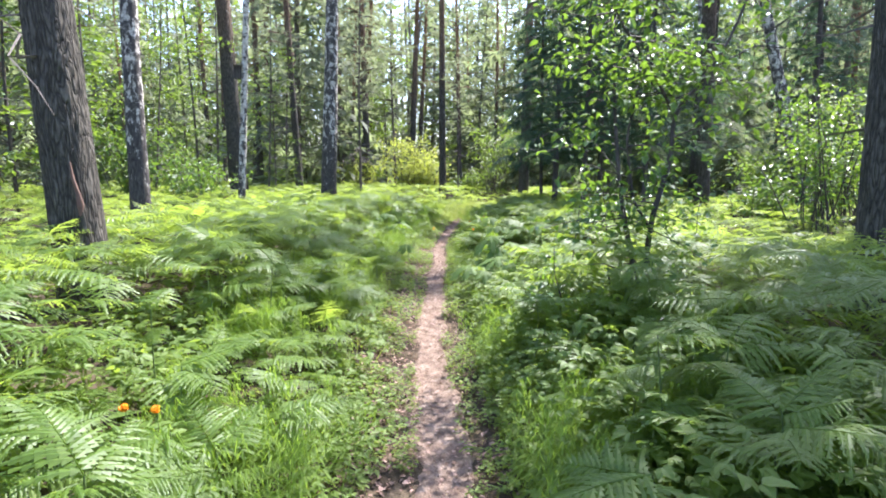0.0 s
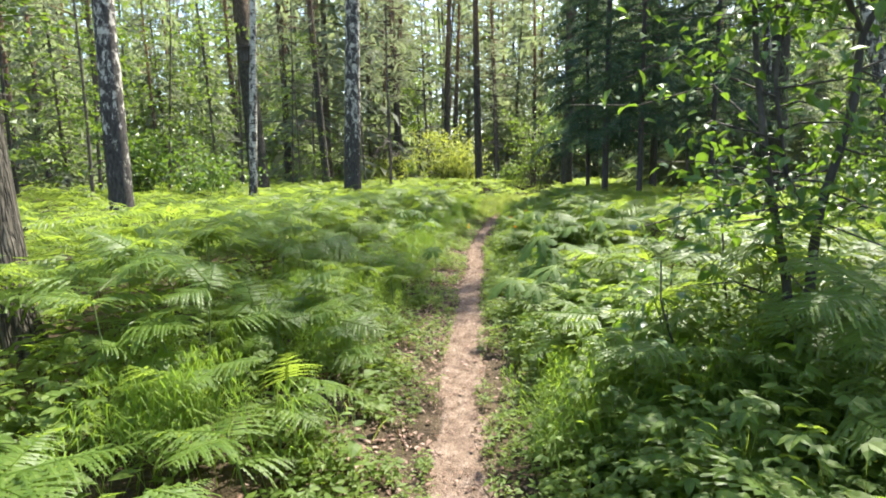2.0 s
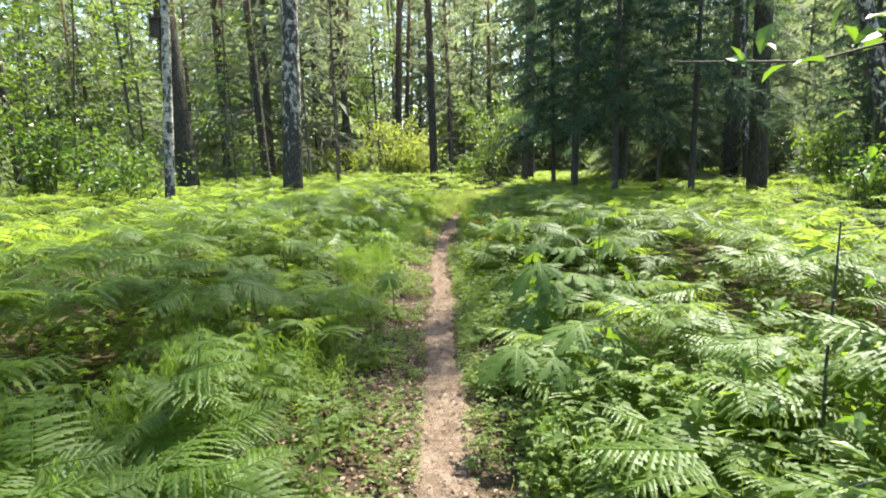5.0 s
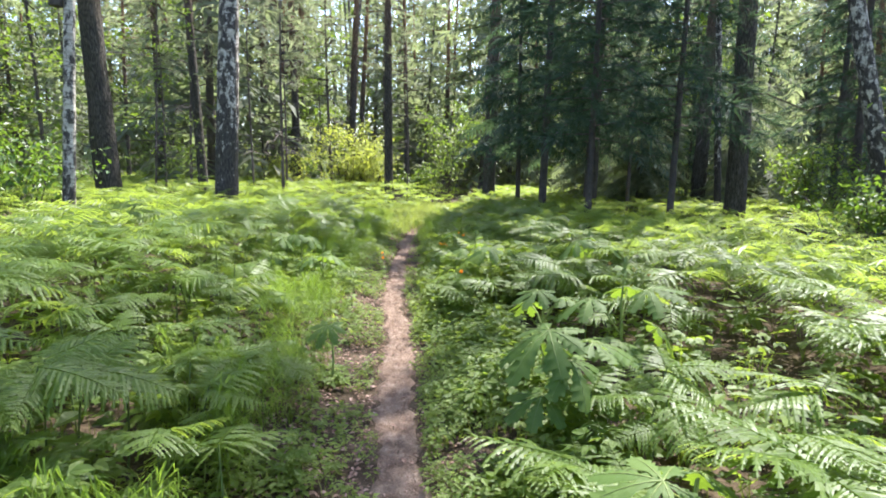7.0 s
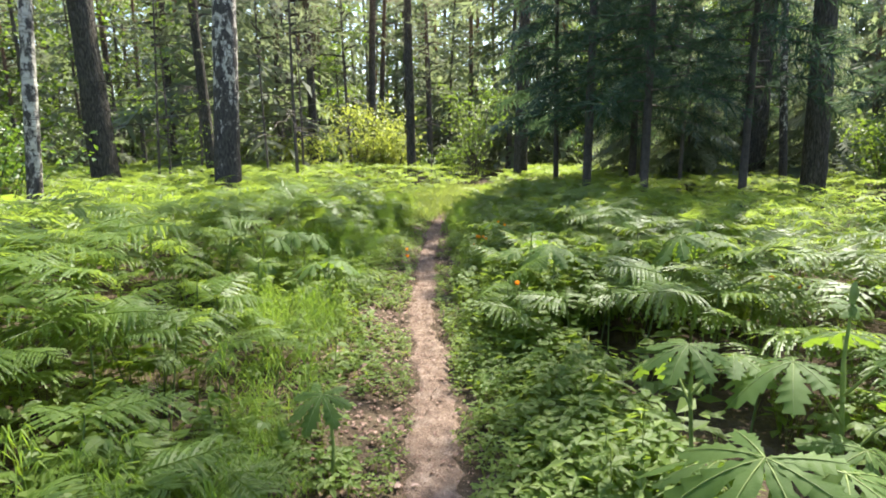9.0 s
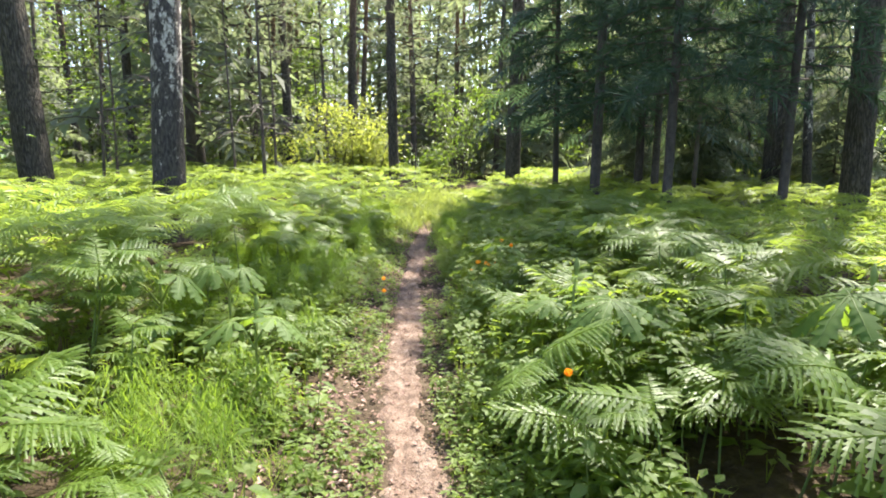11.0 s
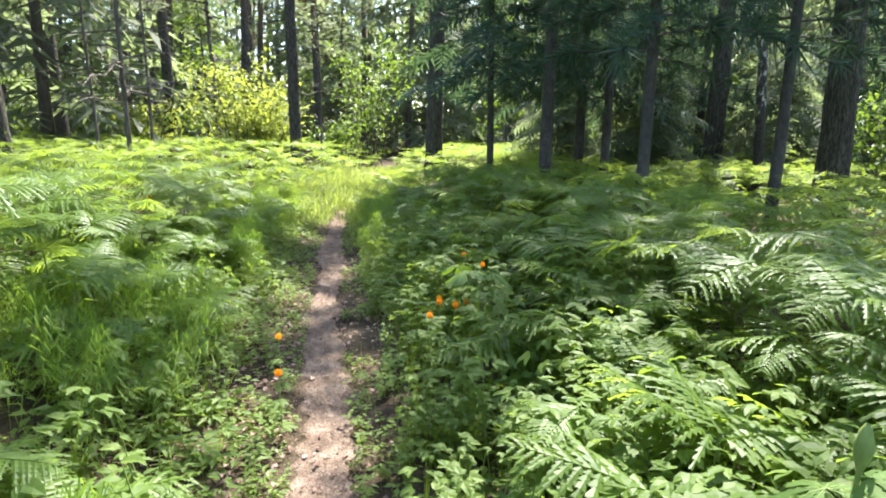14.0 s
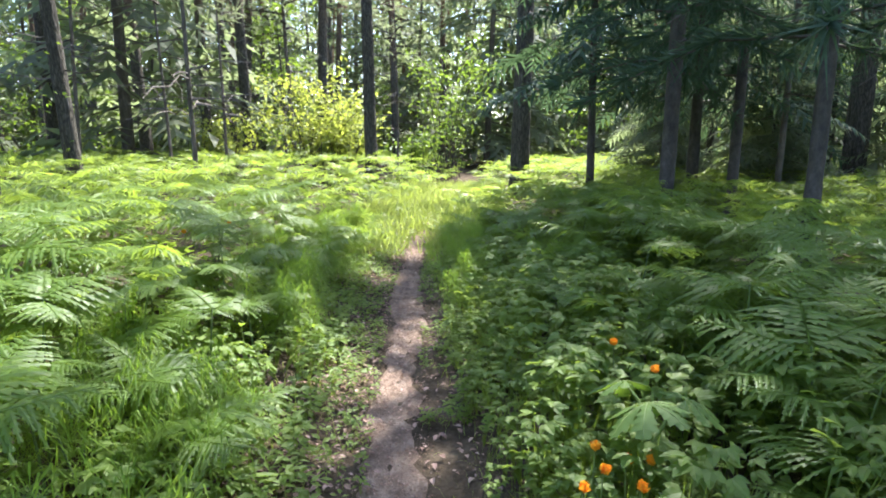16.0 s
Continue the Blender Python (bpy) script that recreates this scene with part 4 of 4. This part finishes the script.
fx = (3.2 + 13.5 * fr.random(n) ** 0.9) * np.sign(fr.random(n) - 0.5) + way_x(fy)
near_far = fy > 18
fx = np.where(near_far, (0.5 + 15 * fr.random(n)) * np.sign(fx) + way_x(fy), fx)
fern_stuff("bracken_bed", list(zip(fx, fy)), MEDIUM, "wide carpet of green bracken under the trees", 3, (0.75, 0.5))
COARSE = [fern_blade(0.6, 8, False, 540 + k, 0.3, 0.36) for k in range(2)]
n = 1300
fy = 30 + 30 * fr.random(n)
fx = (fr.random(n) - 0.5) * 1.5 * fy
keep = np.abs(fx - way_x(fy)) > 0.5
fern_stuff("bracken_bed", list(zip(fx[keep], fy[keep])), COARSE, "distant carpet of bracken under the trees", 3, (1.0, 0.6), 0.85)


# ---- horsetail, grass, herbs and litter along the path ----
def horsetail_shape(seed):
    rr = np.random.default_rng(seed)
    g = Geo()
    g.add([(0.004, 0, 0), (-0.004, 0, 0), (0, 0, 1)], [(0, 1, 2)])
    for k in range(7):
        z = 0.3 + 0.105 * k
        L = 0.5 * (1 - 0.11 * k)
        for q in range(7):
            a = q * 0.9 + k * 0.4 + rr.normal(0, 0.2)
            d = np.array([math.cos(a), math.sin(a), 0])
            mid, tip = d * L * 0.5 + (0, 0, z + 0.12 + 0.05 * rr.random()), d * L * (0.8 + 0.3 * rr.random()) + (0, 0, z + 0.06 - 0.12 * rr.random())
            w = np.array([-d[1], d[0], 0]) * 0.006
            g.add([(0, 0, z), mid + w, tip, mid - w], [(0, 1, 3), (1, 2, 3)])
    return g.arrays()


def spread_along(n, lo, hi, seed, y0=0.8, y1=20.0, side=0):
    """Places between two distances from the path's middle."""
    r = np.random.default_rng(seed)
    y = y0 + (y1 - y0) * r.random(n)
    sgn = np.sign(r.random(n) - 0.5) if side == 0 else np.full(n, side)
    x = way_x(y) + sgn * (lo + (hi - lo) * r.random(n))
    return x, y, ground_z(x, y), r


def patchy(x, y, f, seed, bias=0.0):
    return np.array([noise.noise(Vector((a * f, b * f, seed))) > bias for a, b in zip(x, y)])


x, y, z, r = spread_along(3600, 0.34, 1.6, 31)
m = patchy(x, y, 1.1, 3.0, 0.02) & np.where(x > way_x(y), (y < 5.8) | (y > 16), x < way_x(y) - 0.55)
x, y, z = x[m], y[m], z[m]
v, f = horsetail_shape(1)
V, F = scatter(v, f, np.stack([x, y, z], -1), euler(r.normal(0, 0.22, len(x)), r.normal(0, 0.22, len(x)), r.random(len(x)) * 6.28), 0.24 + 0.26 * r.random(len(x)))
tagged(new("horsetail", mesh_of("horsetail", V, F, M_HORSETAIL, False)), "feathery bright green wood horsetail beside the path", "plant", kind="stuff")


def blade_shape():
    v = np.array([(0, 0.012, 0), (0, -0.012, 0), (0.10, 0.010, 0.5), (0.10, -0.010, 0.5), (0.34, 0.006, 0.85), (0.34, -0.006, 0.85), (0.62, 0, 0.92)])
    return v, np.array([(0, 1, 2), (1, 3, 2), (2, 3, 4), (3, 5, 4), (4, 5, 6)])


x, y, z, r = spread_along(9000, 0.13, 1.1, 32, 0.8, 26)
m = patchy(x, y, 1.6, 8.0, -0.12) & (r.random(len(x)) < 0.35 + 0.65 * smoothstep(np.abs(x - way_x(y)), 0.13, 0.35))
m &= (r.random(len(x)) < 0.35) | (x - way_x(y) > 0) | (x - way_x(y) < -0.55)
x, y, z = x[m], y[m], z[m]
off = np.abs(x - way_x(y))
V, F = scatter(*blade_shape(), np.stack([x, y, z], -1), euler(r.normal(0, 0.2, len(x)), r.normal(0, 0.2, len(x)), r.random(len(x)) * 6.28), (0.05 + 0.13 * r.random(len(x))) * (0.5 + smoothstep(off, 0.15, 0.6)))
x, y, z, r = spread_along(9000, 0.0, 1.3, 33, 18.5, 29.0)
m = r.random(len(x)) < smoothstep(y, 18.0, 22.0) + smoothstep(np.abs(x - way_x(y)), 0.1, 0.4)
x, y, z = x[m], y[m], z[m]
W, E = scatter(*blade_shape(), np.stack([x, y, z], -1), euler(r.normal(0, 0.35, len(x)), r.normal(0, 0.35, len(x)), r.random(len(x)) * 6.28), (0.16 + 0.16 * r.random(len(x)))[:, None] * np.array([[1.0, 2.2, 1.0]]))
V, F = Geo().add(V, F).add(W, E).arrays()
tagged(new("grass", mesh_of("grass", V, F, M_GRASS, False)), "loose tufts of fresh green grass beside the path", "grass", kind="stuff")


def herb_shape(seed, leaves=7, spread=1.0, fine=True):
    """A low herb: a few stalked leaves on a short stem."""
    rr = np.random.default_rng(seed)
    g = Geo()
    v, f = simple_leaf(0.5, 0.06)
    if fine:
        three = Geo()
        for turn, size in ((0.0, 1.0), (0.95, 0.8), (-0.95, 0.8)):
            three.add(*scatter(*leaf_shape(0.56, 0.07), [(0, 0, 0)], euler(0.0, 0.12 * abs(turn), np.array([turn])), [size]))
        v, f = three.arrays()
    for k in range(leaves):
        a = k * 2.4 + rr.normal(0, 0.3)
        hgt = 0.35 + 0.65 * rr.random()
        b = np.array([math.cos(a) * 0.12, math.sin(a) * 0.12, hgt])
        w, ff = scatter(v, f, [b], aim([(math.cos(a), math.sin(a), 0.1 - 0.4 * rr.random())], rr.normal(0, 0.2, 1)), [0.5 * spread * (0.7 + 0.5 * rr.random())])
        g.add(w, ff)
        g.add([(0.008, 0, 0), (-0.008, 0, 0), b], [(0, 1, 2)])
    return g.arrays()


def herb_bed(name, n, lo, hi, seed, size, label, y1=20.0, bias=-0.2, freq=1.3, y0=0.6, side=0, leaves=7, spread=1.0):
    x, y, z, r = spread_along(n, lo, hi, seed, y0, y1, side)
    m = patchy(x, y, freq, seed * 1.7, bias)
    x, y, z = x[m], y[m], z[m]
    off = np.abs(x - way_x(y))
    g = Geo()
    w = r.integers(0, 3, len(x))
    sz = size * (0.55 + 0.9 * r.random(len(x))) * (0.65 + 0.55 * smoothstep(off, lo, lo + 0.5))
    for k in range(3):
        q = w == k
        g.add(*scatter(*herb_shape(seed + k, leaves, spread, name == "tall_herbs"), np.stack([x, y, z], -1)[q], euler(r.normal(0, 0.15, q.sum()), r.normal(0, 0.15, q.sum()), r.random(q.sum()) * 6.28), sz[q]))
    return tagged(new(name, mesh_of(name, *g.arrays(), M_HERB, False)), label, "plant", kind="stuff")


herb_bed("low_herbs", 12000, 0.12, 1.1, 41, 0.085, "small low herbs with rounded green leaves", 20, -0.2, 1.9)
herb_bed("tall_herbs", 4000, 0.42, 2.4, 51, 0.27, "leafy knee-high green herbs among the ferns", 20, -0.15, 0.9, leaves=8, spread=0.36)
herb_bed("tall_herbs", 1400, 0.3, 2.6, 54, 0.34, "broad-leaved dark green herbs in the shade beside the path", 17.5, -0.3, 0.8, 10.5, 1, 12, 0.27)
herb_bed("tall_herbs", 1900, 0.35, 2.6, 58, 0.34, "lush green herbs under the cherry shrub", 6.0, -0.4, 0.8, 0.8, 1, 12, 0.27)


def leafy_herb(x, y, h, seed):
    rr = np.random.default_rng(seed)
    t = thing("leafy_herb", pose(x, y, float(ground_z(x, y)), rr.normal(0, 5), rr.normal(0, 5), rr.random() * 360), "leafy green woodland herb beside the path", "plant", "leafy herbs")
    p = np.array([(0, 0, -0.02), (0.01, 0, h * 0.5), (0.0, 0.01, h)])
    part("stem", Geo().tube(p, (0.003, 0.0025, 0.0015), 5), M_HOG_STEM, t)
    for k in range(6):
        u = 0.35 + 0.65 * k / 5
        shared_part("leaf", HERB_LEAF, t, pose(0.0, 0, h * u, rr.normal(0, 10), rr.uniform(-15, 25), 137.5 * k) @ Matrix.Scale(h * (0.30 - 0.14 * u) * rr.uniform(0.8, 1.2), 4))


HERB_LEAF = mesh_of("leaf", *leaf_shape(0.55, 0.08), M_HERB, False)
x, y, z, r = spread_along(150, 0.4, 1.25, 57, 1.6, 15.5)
for k in range(150):
    leafy_herb(x[k], y[k], 0.2 + 0.25 * r.random(), 900 + k)
herb_bed("low_herbs", 1700, 0.16, 1.0, 44, 0.15, "bright small-leaved herbs on the verge of the path", 11.5, -0.4, 1.2, 6.8, 1, 9, 0.7)
herb_bed("undergrowth", 5200, 0.95, 8.0, 61, 0.22, "shaded green undergrowth below the ferns", 30, -0.5, 0.7)

x, y, z, r = spread_along(24000, 0.0, 0.95, 71, 0.6, 21)
off = x - way_x(y)
m = r.random(len(x)) < np.where(np.abs(off) < 0.14, 0.16, np.where(off < 0, 0.95, 0.35))
x, y, z = x[m], y[m], z[m]
V, F = scatter(*leaf_shape(0.6, 0.15), np.stack([x, y, z + 0.006 + 0.008 * r.random(len(x))], -1), euler(r.normal(0, 0.25, len(x)), r.normal(0, 0.25, len(x)), r.random(len(x)) * 6.28), 0.014 + 0.03 * r.random(len(x)))
x, y, z, r = spread_along(14000, 0.0, 0.17, 73, 0.8, 22)
W, E = scatter(*simple_leaf(0.45, 0.2), np.stack([x, y, z + 0.004 + 0.01 * r.random(len(x))], -1), euler(r.normal(0, 0.3, len(x)), r.normal(0, 0.3, len(x)), r.random(len(x)) * 6.28), 0.006 + 0.016 * r.random(len(x)) ** 2)
V, F = Geo().add(V, F).add(W, E).arrays()
tagged(new("leaf_litter", mesh_of("leaf_litter", V, F, M_LITTER, False)), "scattered dry brown and pale fallen leaves", "leaf litter", kind="stuff")


# ---- hogweed ----
def palmate_leaf(seed, size=1.0, ribs=False):
    """A broad lobed leaf in the plane, its stalk joining at the origin, pointing to +x."""
    rr = np.random.default_rng(seed)
    g, veins = Geo(), Geo()
    for k, (a, L) in enumerate(((-2.25, 0.55), (-1.5, 0.8), (-0.74, 0.95), (0.0, 1.06), (0.74, 0.95), (1.5, 0.8), (2.25, 0.55))):
        a, L = a + rr.normal(0, 0.06), L * (0.9 + 0.2 * rr.random())
        n, lift = 13, 0.006 * (k % 2)
        c, q = math.cos(a), math.sin(a)
        curl, sag = rr.normal(0, 0.08), 0.30 + 0.22 * rr.random()
        v = []
        for i in range(n + 1):
            u = i / n
            wide = np.interp(u, (0, 0.2, 0.42, 0.6, 0.75, 0.88, 1), (0.01, 0.075, 0.145, 0.21, 0.17, 0.09, 0.0))
            for sgn in (-1, 0, 1):
                w = sgn * wide * ((1.22 if i % 2 else 0.72) if u > 0.3 else 1.0) * (0.9 + 0.2 * rr.random())
                fwd = u + (0.07 if sgn and i % 2 and u > 0.3 and i < n else 0)
                x, y = L * (fwd * c - w * q), L * (fwd * q + w * c)
                r2 = L * L * (fwd * fwd + w * w)
                v.append((x, y, lift + 0.07 - sag * r2 - 0.30 * abs(w) * L + curl * u * w + (0.03 * L * (i % 2) * abs(sgn))))
        f = []
        for i in range(n):
            o = 3 * i
            f += [(o, o + 3, o + 4), (o, o + 4, o + 1), (o + 1, o + 4, o + 5), (o + 1, o + 5, o + 2)]
        g.add(v, f)
        veins.tube(np.array(v)[1:3 * n:6] + (0, 0, 0.004), np.linspace(0.008, 0.002, len(v[1:3 * n:6])), 4)
    v, f = g.arrays()
    return (v * size, f) if not ribs else veins.arrays()


RIBS = [mesh_of("vein", *palmate_leaf(600 + k, ribs=True), M_HOG_STEM, True) for k in range(3)]
PALM = [mesh_of("leaf", *palmate_leaf(600 + k), M_HOGWEED, True) for k in range(3)]


def hogweed(x, y, h, seed, leaves, label="hogweed with broad toothed lobed leaves on a stout green stalk", big=0.2, bud=True):
    """leaves: way in degrees, height, reach of the stalk, size."""
    rr = np.random.default_rng(seed)
    t = thing("hogweed", pose(x, y, float(ground_z(x, y))), label, "plant", "hogweed plants")
    p = np.array([(0, 0, -0.05), (0.01, 0, h * 0.4), (0.0, 0.02, h * 0.75), (0.01, 0.02, h)])
    part("stalk", Geo().tube(p, (0.009, 0.008, 0.007, 0.004), 9, 0.04), M_HOG_STEM, t)
    for k, (deg, z, reach, size) in enumerate(leaves):
        a = radians(deg)
        e = np.array([math.cos(a) * reach, math.sin(a) * reach, z])
        b = np.array([0, 0, max(0.05, z - 0.8 * reach - 0.05)])
        part("leaf_stalk", Geo().tube([b, (b + e) / 2 + (0, 0, 0.03), e], (0.006, 0.005, 0.004), 6), M_HOG_STEM, t)
        blade = shared_part("leaf", PALM[(seed + k) % 3], t, Matrix.Translation(e) @ pose(0, 0, 0, rr.normal(0, 8), 14 + rr.normal(0, 8), deg) @ Matrix.Scale(size, 4))
        shared_part("vein", RIBS[(seed + k) % 3], blade)
    if bud:
        g = Geo().tube([(0.01, 0.02, h - 0.02), (0.01, 0.02, h), (0.012, 0.02, h + 0.02), (0.012, 0.021, h + 0.045), (0.012, 0.02, h + 0.06)], (0.005, 0.011, 0.014, 0.010, 0.003), 12, 0.12)
        part("bud", g, M_HOG_STEM, t, "closed green flower bud")
        shared_part("leaf", PALM[seed % 3], t, pose(0.01, 0, h - 0.03, 0, -30, seed * 40) @ Matrix.Scale(0.09, 4))
    return t


hogweed(0.79, 7.63, 0.6, 1, [(215, 0.63, 0.05, 0.33), (10, 0.55, 0.2, 0.28), (100, 0.5, 0.2, 0.26), (280, 0.52, 0.16, 0.26), (330, 0.38, 0.2, 0.24), (240, 0.36, 0.2, 0.22)], bud=False)
hogweed(0.88, 8.28, 0.70, 2, [(230, 0.70, 0.08, 0.19), (330, 0.66, 0.12, 0.18), (120, 0.6, 0.12, 0.16)], bud=False)
hogweed(1.31, 8.13, 0.86, 3, [(300, 0.74, 0.18, 0.24), (190, 0.66, 0.2, 0.24), (60, 0.7, 0.16, 0.2), (250, 0.45, 0.22, 0.22), (350, 0.5, 0.2, 0.2)])
hogweed(0.50, 6.23, 0.5, 4, [(210, 0.5, 0.1, 0.24), (320, 0.46, 0.12, 0.22)], bud=False)
hogweed(0.86, 6.3, 0.55, 5, [(180, 0.54, 0.1, 0.26), (300, 0.5, 0.14, 0.22), (60, 0.5, 0.14, 0.22), (240, 0.36, 0.18, 0.2), (10, 0.34, 0.2, 0.2)], bud=False)
hogweed(1.76, 10.24, 0.8, 6, [(200, 0.74, 0.12, 0.26), (330, 0.7, 0.16, 0.26), (90, 0.66, 0.15, 0.22)])
hogweed(0.93, 10.73, 0.6, 7, [(235, 0.6, 0.08, 0.26), (20, 0.5, 0.15, 0.2)], bud=False)
hogweed(0.79, 10.94, 0.72, 8, [(190, 0.56, 0.12, 0.14), (80, 0.62, 0.08, 0.12)])
hogweed(-1.38, 11.4, 0.72, 9, [(205, 0.62, 0.14, 0.24), (335, 0.62, 0.14, 0.2), (280, 0.42, 0.15, 0.2)])
hogweed(-0.78, 11.0, 0.58, 10, [(180, 0.5, 0.1, 0.2), (350, 0.52, 0.1, 0.2), (90, 0.5, 0.1, 0.16)])
hogweed(-0.44, 8.7, 0.42, 11, [(250, 0.42, 0.05, 0.18)], bud=False)
hogweed(-1.1, 11.7, 0.66, 12, [(240, 0.62, 0.1, 0.2), (340, 0.6, 0.1, 0.18)], bud=False)
hogweed(0.81, 13.42, 0.5, 13, [(240, 0.5, 0.1, 0.17), (10, 0.46, 0.12, 0.16), (120, 0.5, 0.1, 0.15)], bud=False)
hogweed(-0.95, 13.2, 0.35, 14, [(300, 0.35, 0.08, 0.15), (200, 0.33, 0.1, 0.14)], bud=False)


# ---- globeflowers ----
def flower_head(seed):
    rr = np.random.default_rng(seed)
    g = Geo()
    for k in range(13):
        a, tilt = k * 2.4, 0.15 + 0.75 * (k / 13)
        v = np.array([(0, 0, 0), (0.010, 0.009, 0.006), (0.018, 0.006, 0.016), (0.016, 0, 0.026), (0.018, -0.006, 0.016), (0.010, -0.009, 0.006), (0.016, 0, 0.014)])
        f = np.array([(0, 6, 1), (1, 6, 2), (2, 6, 3), (3, 6, 4), (4, 6, 5), (5, 6, 0)])
        g.add(*scatter(v, f, [(0, 0, 0)], euler(0, -tilt + rr.normal(0, 0.1), np.array([a])), [1.15]))
    return g.arrays()


HEAD = [mesh_of("flower_head", *flower_head(700 + k), M_PETAL, False) for k in range(2)]
CUT = [mesh_of("leaf", *palmate_leaf(650 + k), M_HERB, False) for k in range(2)]


def globeflower(x, y, h, seed):
    rr = np.random.default_rng(seed)
    t = thing("globeflower", pose(x, y, float(ground_z(x, y)), 0, 0, rr.random() * 360), "orange globeflower on a thin green stem", "flower", "globeflowers")
    p = np.array([(rr.normal(0, 0.03), rr.normal(0, 0.03), -0.03), (0.01, 0, h * 0.5), (0, 0, h)])
    part("stem", Geo().tube(p, (0.003, 0.0026, 0.002), 5), M_HOG_STEM, t)
    shared_part("flower_head", HEAD[seed % 2], t, pose(0, 0, h, rr.normal(0, 14), rr.normal(0, 14), 0))
    for k in range(3):
        shared_part("leaf", CUT[k % 2], t, pose(0, 0, h * (0.25 + 0.2 * k), 0, -10, 120 * k) @ Matrix.Scale(0.075 - 0.012 * k, 4))


FLOWERS = ((-1.11, 1.62, 0.50), (-0.96, 1.76, 0.52), (-0.85, 1.78, 0.51), (1.98, 10.25, 0.52), (2.06, 9.84, 0.52), (2.12, 9.69, 0.5), (0.58, 10.23, 0.5), (-2.14, 10.78, 0.55),
           (0.58, 13.2, 0.42), (0.64, 13.09, 0.42), (0.93, 14.06, 0.42), (-0.20, 12.73, 0.3), (0.62, 13.38, 0.38), (0.54, 13.25, 0.34), (0.69, 13.31, 0.36), (0.75, 13.28, 0.36),
           (0.98, 13.75, 0.4), (-0.22, 13.2, 0.3), (-1.34, 17.09, 0.55), (-1.49, 16.34, 0.55), (-1.66, 16.07, 0.55))
for k, (x, y, h) in enumerate(FLOWERS):
    globeflower(x, y, h, k)
